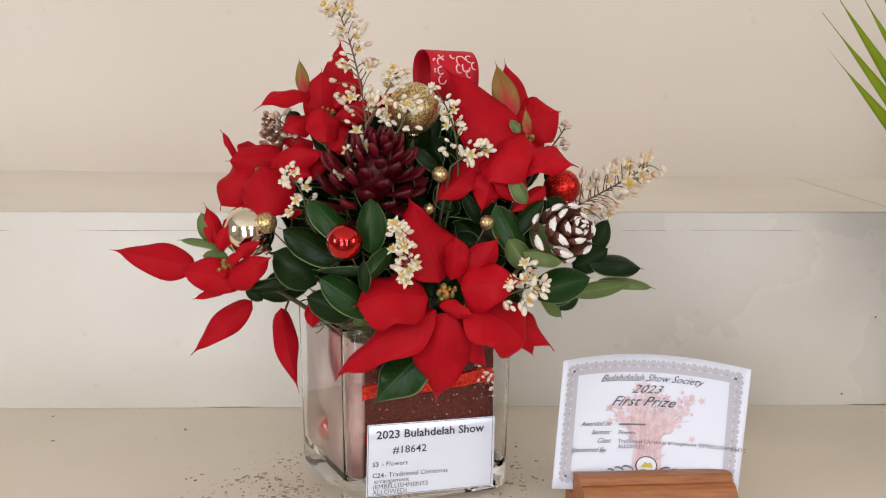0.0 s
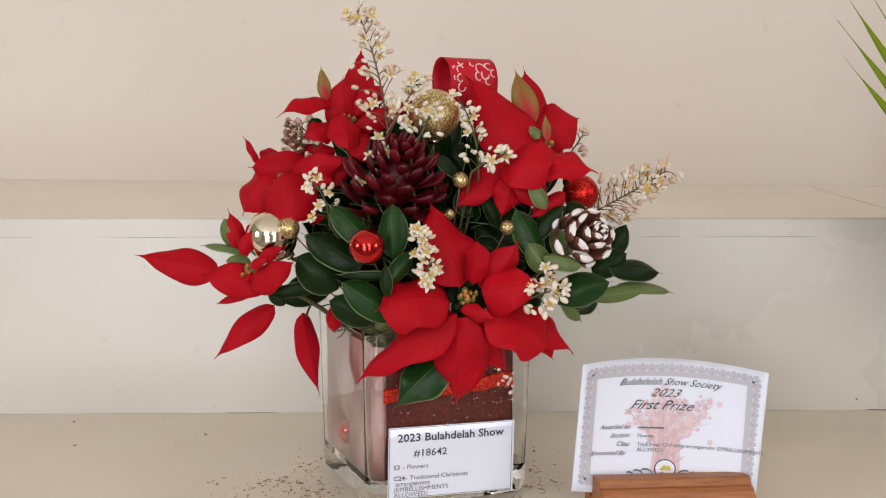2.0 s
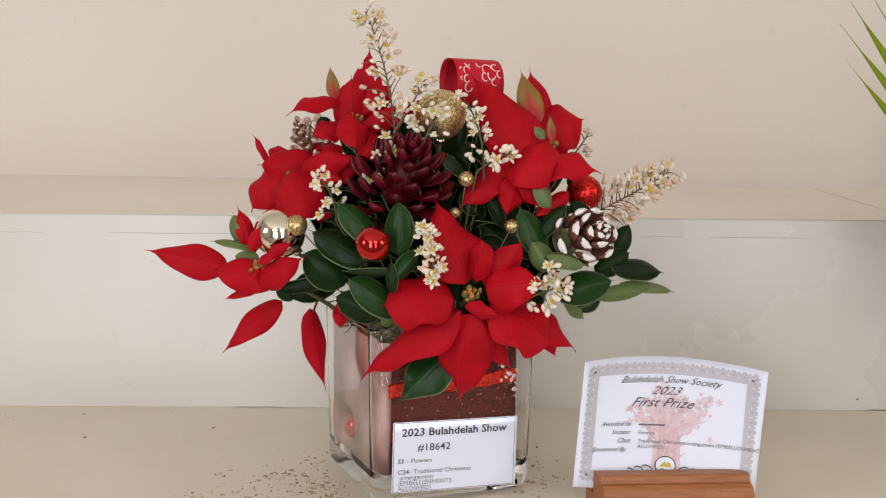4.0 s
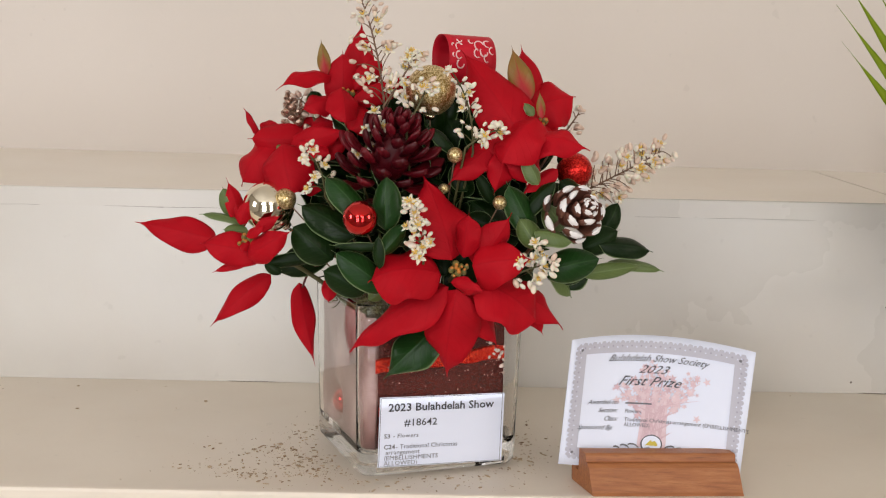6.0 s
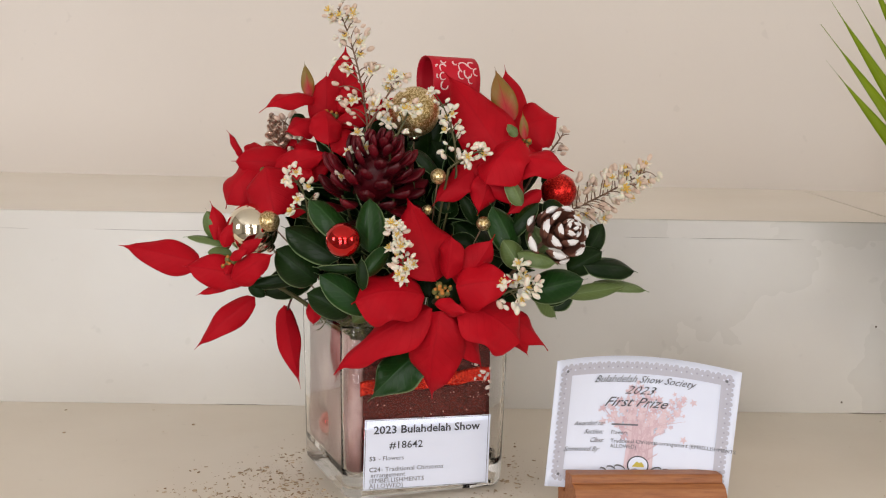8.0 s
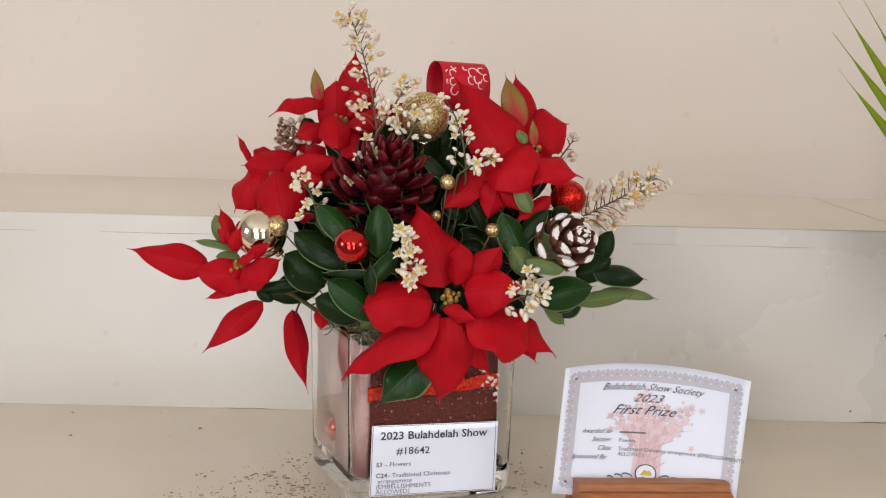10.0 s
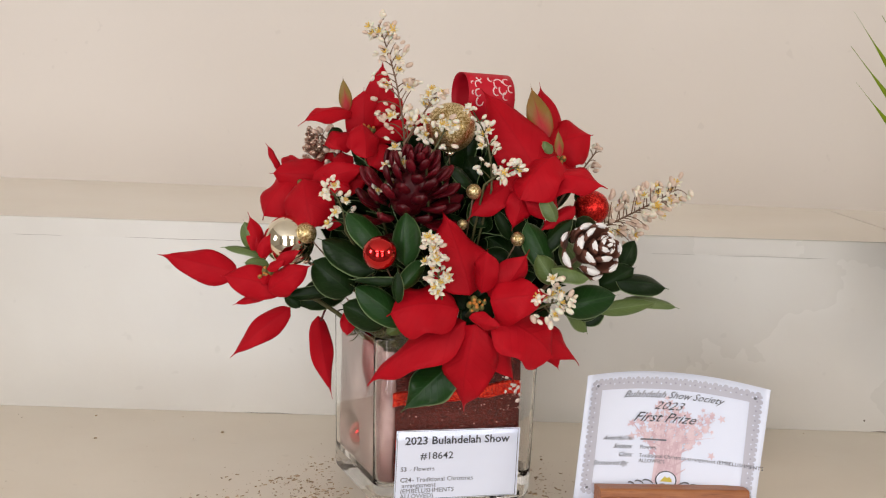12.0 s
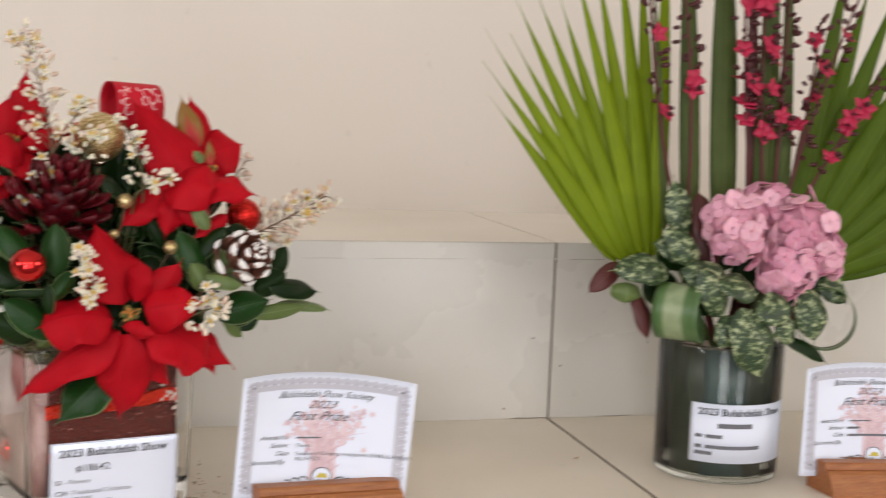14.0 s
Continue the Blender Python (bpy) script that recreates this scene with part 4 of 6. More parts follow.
leaf_of(greenery, (0.0828, -0.0500, 0.1600), (0.0737, -0.0400, 0.1853), 0.0250, 8, 0.1, 0.15, "oval")
leaf_of(greenery, (0.1000, -0.0400, 0.2039), (0.0932, -0.0300, 0.2296), 0.0269, 4, 0.1, 0.15, "oval")
leaf_of(greenery, (0.0148, -0.0300, 0.2190), (0.0052, -0.0200, 0.2449), 0.0270, 4, 0.1, 0.15, "oval")
leaf_of(greenery, (0.0377, -0.0300, 0.2013), (0.0510, -0.0200, 0.2231), 0.0271, -4, 0.1, 0.15, "oval")
greenery = branch("pale green leaves behind the gold ball")
leaf_of(greenery, (-0.1476, -0.0300, 0.2076), (-0.1591, -0.0300, 0.2335), 0.0161, 0, 0.08, 0.12, "oval", PALE_LEAF)
leaf_of(greenery, (-0.1393, -0.0350, 0.2039), (-0.1772, -0.0300, 0.2102), 0.0090, 30, 0.1, 0.1, "oval", PALE_LEAF)
leaf_of(greenery, (-0.1363, -0.0400, 0.1983), (-0.1576, -0.0400, 0.1997), 0.0107, -10, 0.1, 0.1, "oval", PALE_LEAF)
leaf_of(greenery, (-0.1216, -0.0500, 0.1763), (-0.1083, -0.0500, 0.1653), 0.0106, 10, 0.1, 0.15, "oval")
leaf_of(greenery, (-0.0235, -0.0600, 0.1597), (-0.0410, -0.0600, 0.1482), 0.0132, -30, 0.1, 0.1, "oval", PALE_LEAF)
leaf_of(greenery, (0.1269, -0.0300, 0.2303), (0.1085, -0.0300, 0.2434), 0.0179, 0, 0.1, 0.15, "oval")
leaf_of(greenery, (0.1096, -0.0100, 0.2621), (0.1318, -0.0200, 0.2475), 0.0136, 0, 0.1, 0.15, "oval")

# ---- stalks that carry the leaves, and the leafy mass inside ----
fill_rng = random.Random(21)


def inner_foliage(count):
    top = thing("inner_foliage", HEART, "mass of dark green leaves filling the middle of the bouquet", "foliage", kind="stuff")
    whole = bmesh.new()
    for k in range(count):
        a = fill_rng.uniform(0, math.tau)
        e = fill_rng.uniform(-0.2, 1.35)
        r = fill_rng.uniform(0.35, 0.95)
        d = Vector((math.cos(a) * math.cos(e) * 0.112, math.sin(a) * math.cos(e) * 0.075, math.sin(e) * 0.115))
        c = Vector((0.0, 0.03, 0.195)) + d * r
        c.y = max(c.y, -0.048)
        tip = c + d.normalized() * fill_rng.uniform(0.012, 0.024) + Vector((fill_rng.uniform(-0.016, 0.016), fill_rng.uniform(-0.01, 0.01), fill_rng.uniform(-0.012, 0.012)))
        b = blade(c - d.normalized() * 0.016, tip, fill_rng.uniform(0.018, 0.029), fill_rng.uniform(-60, 60), 0.1, 0.15, "oval", 0.03, 8, 4, 0.0005, face=d)
        me = bpy.data.meshes.new("leaf")
        b.to_mesh(me)
        b.free()
        whole.from_mesh(me)
        bpy.data.meshes.remove(me)
    part("leaves", whole, LEAF, top)
    stalks = bmesh.new()
    for k in range(18):
        a, e = fill_rng.uniform(0, math.tau), fill_rng.uniform(0.05, 1.3)
        end = Vector((0.0, 0.03, 0.172)) + Vector((math.cos(a) * math.cos(e) * 0.1, math.sin(a) * math.cos(e) * 0.06, math.sin(e) * 0.1))
        tube(bow(HEART + Vector((fill_rng.uniform(-0.03, 0.03), fill_rng.uniform(-0.03, 0.03), -0.01)), end, 0.01, 6), 0.0013, 0.0009, stalks, 5)
    part("stalks", stalks, STEM, top)


inner_foliage(700)


# ---- sprigs of small white blossom ----
def blossom_mesh():
    bm = bmesh.new()
    for k in range(5):
        a = k * math.tau / 5
        tip = Vector((math.cos(a) * 0.0064, math.sin(a) * 0.0064, 0.0012))
        b = blade((0, 0, 0), tip, 0.0034, 0, 0.12, 0.2, "oval", 0.0, 4, 2, 0.0003, face=(0, 0, 1))
        me = bpy.data.meshes.new("petal")
        b.to_mesh(me)
        b.free()
        bm.from_mesh(me)
        bpy.data.meshes.remove(me)
    n = len(bm.faces)
    for k in range(5):
        a = k * math.tau / 5 + 0.6
        tube([(0, 0, 0), (math.cos(a) * 0.0024, math.sin(a) * 0.0024, 0.0034)], 0.0004, 0.0007, bm, 4)
    ball((0, 0, 0.0012), 0.0012, (1, 1, 1), 6, 5, bm)
    bm.faces.ensure_lookup_table()
    for f in bm.faces[n:]:
        f.material_index = 1
    return mesh_of("blossom", bm, BLOSSOM, YELLOW)


BLOSSOM_MESH = blossom_mesh()
BUD_MESH = mesh_of("bud", ball((0, 0, 0.0032), 0.0022, (1, 1, 1.65), 8, 7), BLOSSOM)
PINK_BUD_MESH = mesh_of("bud", ball((0, 0, 0.0032), 0.0021, (1, 1, 1.65), 8, 7), BUD_PINK)


def sprig(base, tip, branches, spread, open_share, blush, label, seed, stem=STEM, size=1.0, sag=0.008):
    rng = random.Random(seed)
    base, tip = Vector(base), Vector(tip)
    foot = HEART + Vector((base.x * 0.2, 0, -0.005))
    top = thing("blossom_sprig", foot, label, "blossom", "white blossom sprigs in the vase")
    spine = bow(base, tip, sag, 12, (0.5, 0, 0.6))
    part("stem", tube(bow(foot, base, 0.004, 6) + spine[1:], 0.0012, 0.0005, None, 5), stem, top)
    d = (tip - base).normalized()
    a = d.cross(TOWARD).normalized()
    for k in range(branches):
        s = 0.06 + 0.94 * (k + rng.uniform(0, 0.7)) / branches
        i = min(int(s * 12), 11)
        root = spine[i].lerp(spine[i + 1], s * 12 - i)
        away = (a * (1 if k % 2 else -1) * rng.uniform(0.5, 1) + TOWARD * rng.uniform(-0.4, 0.8) + d * rng.uniform(0.2, 1.0)).normalized()
        reach = spread * (1.1 - 0.7 * s) * rng.uniform(0.6, 1.15)
        end = root + away * reach
        twig = part("twig", tube(bow(root, end, reach * 0.12, 4), 0.0006, 0.0004, None, 4), stem, top)
        for q in range(rng.choice((2, 3, 3, 4))):
            at = root.lerp(end, rng.uniform(0.5, 1.05)) + Vector([rng.uniform(-0.0035, 0.0035) for _ in range(3)])
            aim = (away + Vector([rng.uniform(-0.8, 0.8) for _ in range(3)])).normalized()
            is_open = rng.random() < open_share * 0.5
            if is_open:
                aim = (aim + TOWARD * 1.2).normalized()
            m = Matrix.Translation(at) @ aim.to_track_quat("Z", "Y").to_matrix().to_4x4() @ Matrix.Rotation(rng.uniform(0, 6), 4, "Z")
            mesh = BLOSSOM_MESH if is_open else (PINK_BUD_MESH if rng.random() < blush else BUD_MESH)
            piece("blossom" if is_open else "bud", mesh, m @ Matrix.Scale(rng.uniform(*((0.72, 1.0) if is_open else (0.6, 1.0))) * size, 4), twig)
    return top


sprig((-0.0283, -0.045, 0.285), (-0.0523, -0.055, 0.391), 32, 0.022, 0.24, 0.6, "tall sprig of white and blush buds with yellow stamens", 3, STEM_BROWN)
sprig((-0.012, -0.06, 0.285), (0.003, -0.06, 0.318), 6, 0.016, 0.6, 0.1, "short sprig of open white star blossoms", 31)
sprig((-0.030, -0.050, 0.300), (-0.006, -0.052, 0.341), 10, 0.015, 0.55, 0.15, "loose sprig of white star blossoms beside the tall sprig", 32, STEM_BROWN)
sprig((0.118, -0.02, 0.228), (0.2010, 0.031, 0.2640), 46, 0.023, 0.22, 0.7, "long sprig of blush and white buds reaching sideways", 4, STEM_BROWN, 1.18, -0.004)
sprig((0.040, -0.05, 0.265), (0.024, -0.052, 0.325), 11, 0.014, 0.25, 0.05, "upright sprig of white buds beside the gold glitter ball", 5)
sprig((0.034, -0.06, 0.270), (0.060, -0.07, 0.284), 5, 0.010, 0.3, 0.05, "small sprig of round white buds", 6)
sprig((0.0035, -0.098, 0.188), (-0.0045, -0.106, 0.232), 17, 0.009, 0.75, 0.25, "dense cluster of white blossom with yellow stamens", 7, STEM, 1.05, 0.0)
sprig((0.060, -0.095, 0.170), (0.1000, -0.102, 0.186), 9, 0.013, 0.65, 0.1, "white star blossoms with yellow stamens over a red bract", 8, STEM, 1.1)
sprig((0.086, -0.09, 0.180), (0.088, -0.10, 0.200), 4, 0.010, 0.7, 0.1, "small cluster of yellow-centred blossom", 9)
sprig((-0.074, -0.06, 0.230), (-0.0910, -0.07, 0.266), 8, 0.013, 0.25, 0.1, "short sprig of white buds beside the burgundy cone", 10)
sprig((-0.086, 0.0, 0.272), (-0.1060, 0.0, 0.305), 9, 0.013, 0.15, 0.9, "faded blush sprig at the back", 12, STEM_BROWN, 1.1)
sprig((0.108, 0.005, 0.268), (0.1290, 0.02, 0.295), 7, 0.011, 0.15, 0.8, "faded blush sprig at the back", 13, STEM_BROWN)
sprig((-0.052, -0.045, 0.255), (-0.036, -0.05, 0.285), 5, 0.010, 0.3, 0.2, "few white buds above the burgundy cone", 14)


# ---- baubles on wire picks ----
def bauble(name, centre, r, material, label, capped=True, wire_to=None):
    c = Vector(centre)
    foot = wire_to or HEART + Vector((c.x * 0.3, 0, 0))
    top = thing(name, foot, label, "bauble", "christmas baubles in the bouquet")
    part("ball", ball(c, r, (1, 1, 1), 32, 20), material, top)
    d = (foot - c).normalized()
    part("wire", tube(bow(foot, c + d * r * 0.9, 0.004, 6), 0.0006, 0.0006, None, 5), STEM_BROWN, top)
    if capped:
        part("cap", tube([c + d * r * 0.94, c + d * (r * 1.18)], r * 0.22, r * 0.2, None, 12), GOLD, top)
    return top


bauble("mirror_bauble", (-0.1209, -0.0360, 0.2182), 0.0205, GOLD, "shiny champagne gold mirror bauble")
bauble("mirror_bauble", (-0.0444, -0.0980, 0.2182), 0.0134, RED_MIRROR, "shiny red mirror bauble among dark leaves")
bauble("glitter_bauble", (0.0064, -0.0300, 0.3125), 0.0199, GOLD_GLITTER, "gold glitter bauble high in the bouquet")
bauble("glitter_bauble", (0.1237, -0.0100, 0.2496), 0.0146, RED_GLITTER, "red glitter bauble partly behind a bract")
bauble("glitter_bead", (0.0259, -0.0570, 0.2639), 0.0061, GOLD_GLITTER, "small gold glitter bead on a wire", False)
bauble("glitter_bead", (0.0613, -0.0650, 0.2284), 0.0056, GOLD_GLITTER, "small gold glitter bead on a wire", False)
bauble("glitter_bead", (0.0177, -0.0500, 0.2369), 0.0042, GOLD_GLITTER, "small gold glitter bead on a wire", False)
bauble("glitter_bead", (-0.106, -0.0480, 0.2260), 0.0085, GOLD_GLITTER, "gold glitter bead beside the mirror bauble", False)
bauble("mirror_bauble", VASE @ Vector((-0.0538, 0.020, 0.042)), 0.0124, RED_MIRROR, "small red bauble pressed between wrap and glass", False, VASE @ Vector((-0.044, 0.012, 0.05)))


# ---- pine cones ----
def scale_mesh(name, length, width, materials, tip_from, thick, curl, pointed=False):
    """A woody scale: a wedge that widens and thickens to a rounded, upturned end."""
    bm = bmesh.new()
    nu, nv = 7, 6
    rows = []
    for i in range(nu + 1):
        u = (0.0, 0.3, 0.55, 0.72, 0.84, 0.92, 0.97, 1.0)[i]
        end = math.sqrt(max(1 - (max(u - 0.66, 0) / 0.34) ** 2, 0.03))
        if pointed:
            end = max(1 - (max(u - 0.58, 0) / 0.42) ** 2.0, 0.05) ** 0.7
        w = width / 2 * (0.35 + 0.65 * min(u / 0.66, 1)) * end
        t = width * thick * (0.35 + 0.65 * u) * (0.35 + 0.65 * end)
        lift = curl * length * u * u
        loop = []
        for j in range(2 * nv):
            a = math.tau * j / (2 * nv)
            v = math.cos(a)
            loop.append(bm.verts.new((w * v, length * u, lift + t * 0.5 * math.sin(a) + 0.22 * w * v * v + (0.12 * t if math.sin(a) > 0.9 else 0))))
        rows.append(loop)
    loft(bm, rows)
    bmesh.ops.recalc_face_normals(bm, faces=bm.faces)
    if tip_from:
        for f in bm.faces:
            c = f.calc_center_median()
            if c.y > length * (tip_from + 0.16 * abs(c.x) / width):
                f.material_index = 1
    return mesh_of(name, smooth(bm), *materials)


def pine_cone(centre, axis, length, radius, scales, mesh, core_mat, label, tilt, hug, foot_pull=0.3):
    c, ax = Vector(centre), Vector(axis).normalized()
    frame_m = Matrix.Translation(c) @ ax.to_track_quat("Z", "Y").to_matrix().to_4x4()
    foot = HEART + Vector((c.x * foot_pull, 0, 0))
    top = thing("pine_cone", foot, label, "pine cone")
    part("stem", tube(bow(foot, c - ax * length * 0.4, 0.004, 6), 0.0016, 0.0016), STEM_BROWN, top)
    core = ball((0, 0, 0), radius * 0.32, (1, 1, length / radius), 14, 10)
    core.transform(frame_m)
    part("core", core, core_mat, top)
    rng = random.Random(scales)
    for k in range(scales):
        s = (k + 0.5) / scales
        h = -length * 0.46 + length * 0.98 * s
        r = radius * hug * (1 - s ** 2.2)
        size = (1.0 - 0.55 * s ** 2.0) * (0.75 + 0.5 * min(1, s * 4)) / 1.25
        lift = radians(tilt[0] + (tilt[1] - tilt[0]) * s)
        m = frame_m @ Matrix.Rotation(k * 2.39996, 4, "Z") @ Matrix.Translation((0, r, h)) @ Matrix.Rotation(lift + rng.uniform(-0.16, 0.16), 4, "X") @ Matrix.Scale(size * rng.uniform(0.9, 1.08), 4)
        piece("scale", mesh, m, top)
    return top


WAX_SCALE = scale_mesh("scale", 0.028, 0.0165, (WAX_CONE,), None, 0.52, 0.26, True)
SNOW_SCALE = scale_mesh("scale", 0.0220, 0.0195, (BROWN_CONE, SNOW), 0.84, 0.34, 0.20)
pine_cone((-0.0245, -0.045, 0.2600), (0.26, -0.46, 0.85), 0.066, 0.050, 60, WAX_SCALE, WAX_CONE, "large open pine cone dipped in burgundy wax", (2, 62), 0.42)
CHAMPAGNE = glitter("champagne_glitter", (0.36, 0.21, 0.15), (0.92, 0.78, 0.66))
GLITTER_SCALE = scale_mesh("scale", 0.0095, 0.0085, (CHAMPAGNE,), None, 0.5, 0.25)
pine_cone((-0.1045, 0.002, 0.2890), (-0.25, -0.30, 0.92), 0.034, 0.0105, 34, GLITTER_SCALE, CHAMPAGNE, "small pine cone coated in champagne glitter", (20, 66), 0.55)
pine_cone((0.1160, -0.074, 0.2205), (0.42, -0.84, 0.36), 0.045, 0.0270, 27, SNOW_SCALE, BROWN_CONE, "brown pine cone with white frosted scale tips", (40, 76), 0.50)


# ---- printed ribbon loop at the back ----
def ribbon_loop():
    foot = HEART + Vector((0.015, 0.03, 0))
    top = thing("ribbon_loop", foot, "looped red satin ribbon with pale festive print", "ribbon")
    c, ax = Vector((0.034, 0.050, 0.334)), Vector((0.93, 0.36, -0.04)).normalized()
    e1 = ax.cross(Vector((0, 0, 1))).normalized()
    e2 = e1.cross(ax).normalized() * -1

    def spot(s, a, lift=0.0):
        """s along the ribbon's width, a round the loop."""
        r = 0.0235 + lift + 0.0012 * math.sin(3 * a)
        return c + ax * (0.042 * (s - 0.5) - 0.001) + e1 * (r * 0.85 * math.cos(a)) + Vector((0, 0, 1)) * (r * math.sin(a))

    bm = bmesh.new()
    rows = [[bm.verts.new(spot(j / 6, -0.9 + 4.9 * i / 40)) for j in range(7)] for i in range(41)]
    for a, b in zip(rows, rows[1:]):
        for j in range(6):
            bm.faces.new((a[j], b[j], b[j + 1], a[j + 1]))
    sheet_solid(bm, 0.0005)
    part("band", bm, RIBBON, top)
    # swashes of the print, drawn as plain strokes on the outer face
    for s, a0, r, turn, n in ((0.22, 0.55, 0.07, 0.4, 9), (0.20, 0.25, 0.06, 1.2, 11), (0.24, -0.05, 0.075, 2.2, 10), (0.26, 0.85, 0.05, 3.0, 8), (0.66, 0.62, 0.10, 0.2, 10), (0.74, 0.40, 0.08, 2.6, 9), (0.60, 0.34, 0.07, 1.6, 9),
                              (0.84, 0.72, 0.07, 0.9, 10), (0.80, 0.18, 0.06, 2.0, 8), (0.50, 0.80, 0.045, 2.4, 8), (0.10, 0.6, 0.03, 1.0, 7), (0.10, 0.25, 0.03, 2.0, 7), (0.92, 0.45, 0.06, 1.4, 9)):
        pts = [spot(s + r * math.cos(turn + q * 0.45), a0 + r * 2.1 * math.sin(turn + q * 0.45), 0.0004) for q in range(n)]
        part("print_stroke", tube(pts, 0.0009, 0.0006, None, 4), RIBBON_PRINT, top)
    part("pick", tube(bow(foot, spot(0.5, -0.85), 0.003, 5), 0.0012, 0.0012), STEM_BROWN, top)


ribbon_loop()


# ---- dry moss and stalk ends at the rim ----
def moss(centre, reach, strands, seed):
    rng = random.Random(seed)
    c = Vector(centre)
    top = thing("moss_tuft", c, "tuft of dry brown-green moss at the vase rim", "moss", kind="stuff")
    bm = bmesh.new()
    for _ in range(strands):
        a = c + Vector((rng.uniform(-1, 1) * reach[0], rng.uniform(-1, 1) * reach[1], rng.uniform(-1, 1) * reach[2]))
        b = a + Vector((rng.uniform(-1, 1), rng.uniform(-1, 0.6), rng.uniform(-0.7, 0.7))) * 0.011
        tube(bow(a, b, rng.uniform(-0.004, 0.004), 4), 0.0005, 0.0003, bm, 4)
    part("strands", bm, MOSS, top)


MOSS = mat("dry_moss", (0.14, 0.12, 0.05), 0.9)
wire(MOSS, blend(MOSS, MOSS.node_tree.nodes.new("ShaderNodeNewGeometry").outputs["Random Per Island"], (0.20, 0.17, 0.07), (0.05, 0.06, 0.02)), bsdf(MOSS).inputs["Base Color"])
moss(VASE @ Vector((-0.052, -0.055, 0.139)), (0.016, 0.010, 0.006), 90, 1)
moss(VASE @ Vector((-0.058, 0.015, 0.140)), (0.010, 0.035, 0.005), 80, 2)
moss(VASE @ Vector((0.02, -0.055, 0.138)), (0.035, 0.008, 0.005), 60, 3)

# ---- prize certificates in their wooden stands ----
def certificate(m, full, label):
    """A bowed white card with a scalloped lilac border; m puts its lower left corner and its yaw."""
    W, H, BOW, LEAN = 0.1470, 0.1035, 0.030, 0.006

    def bend(x, y, lift=0.0):
        s, h = 2 * x / W - 1, y / H
        return m @ Vector((x + 0.038 * y, LEAN * h + BOW * h * (1 - s * s) - lift, y - 0.002 * s * s * h))

    def patch(x0, y0, x1, y1, lift, nx=16, ny=4):
        bm = bmesh.new()
        g = [[bm.verts.new(bend(x0 + (x1 - x0) * i / nx, y0 + (y1 - y0) * j / ny, lift)) for j in range(ny + 1)] for i in range(nx + 1)]
        for i in range(nx):
            for j in range(ny):
                bm.faces.new((g[i][j], g[i + 1][j], g[i + 1][j + 1], g[i][j + 1]))
        return smooth(bm)

    def disc(x, y, rx, ry, lift, n=10):
        bm = bmesh.new()
        bm.faces.new([bm.verts.new(bend(x + rx * math.cos(k * math.tau / n), y + ry * math.sin(k * math.tau / n), lift)) for k in range(n)])
        return bm

    top = thing("certificate", m.translation, label, "certificate", "prize certificates")
    sheet = patch(0, 0, W, H, 0, 30, 10)
    sheet_solid(sheet, 0.0005)
    part("sheet", sheet, PAPER, top)
    x0, x1, y0, y1 = 0.0060, W - 0.0060, 0.0070, H - 0.0060
    band = 0.0076
    for a in ((x0, y0, x1, y0 + band), (x0, y1 - band, x1, y1), (x0, y0 + band, x0 + band, y1 - band), (x1 - band, y0 + band, x1, y1 - band)):
        part("border_band", patch(*a, 0.0006, 24, 10), PALE_LILAC, top)

    def round_face(bm, x, y, rx, ry, lift, n):
        bm.faces.new([bm.verts.new(bend(x + rx * math.cos(k * math.tau / n), y + ry * math.sin(k * math.tau / n), lift)) for k in range(n)])

    # lace edge: large and small scallops in turn along the outer side of the band, eyelets and sprigs inside it
    scallop, holes, sprigs = bmesh.new(), bmesh.new(), bmesh.new()
    for count, along in ((34, True), (23, False)):
        lo, hi = (x0, x1) if along else (y0, y1)
        for q in range(count):
            at = lo + (hi - lo) * (q + 0.5) / count
            r = 0.0021 if q % 2 else 0.0014
            for k, rim in enumerate((y0, y1) if along else (x0, x1)):
                inward = band * (0.30 if q % 2 else 0.42) * (1 if k == 0 else -1)
                px, py = (at, rim) if along else (rim, at)
                round_face(scallop, px, py, r, r, 0.0007, 8)
                px, py = (at, rim + inward) if along else (rim + inward, at)
                if q % 2:
                    round_face(sprigs, px, py, 0.00085, 0.00085, 0.0009, 6)
                else:
                    round_face(holes, px, py, 0.0006, 0.0006, 0.0009, 6)
    part("scalloped_edge", scallop, PALE_LILAC, top)
    part("border_eyelets", holes, PAPER, top)
    part("border_pattern", sprigs, LILAC, top)
    for x in (x0 + band * 0.5, x1 - band * 0.5):
        for y in (y0 + band * 0.5, y1 - band * 0.5):
            part("corner_mark", disc(x, y, 0.0013, 0.0013, 0.001, 5), SOFT_INK, top)
    # faint rose picture: a tall bunch of stems in a vase, fanning out into star-shaped blooms
    rose, deep = bmesh.new(), bmesh.new()
    rp = random.Random(17)
    level = [0.00050]

    def strip(bm, xa, ya, xb, yb, wa, wb, sag):
        level[0] += 0.0000015
        n = 6
        pts = []
        for k in range(n + 1):
            f = k / n
            x, y, w = xa + (xb - xa) * f + sag * 4 * f * (1 - f), ya + (yb - ya) * f, (wa + (wb - wa) * f) / 2
            pts.append((bm.verts.new(bend(x - w, y, level[0])), bm.verts.new(bend(x + w, y, level[0]))))
        for u, v in zip(pts, pts[1:]):
            bm.faces.new((u[0], u[1], v[1], v[0]))

    def star(bm, x, y, r):
        level[0] += 0.0000015
        turn = rp.uniform(0, 6)
        bm.faces.new([bm.verts.new(bend(x + r * (1 if k % 2 else 0.42) * math.cos(turn + k * math.tau / 10), y + r * (1 if k % 2 else 0.42) * math.sin(turn + k * math.tau / 10), level[0])) for k in range(10)])

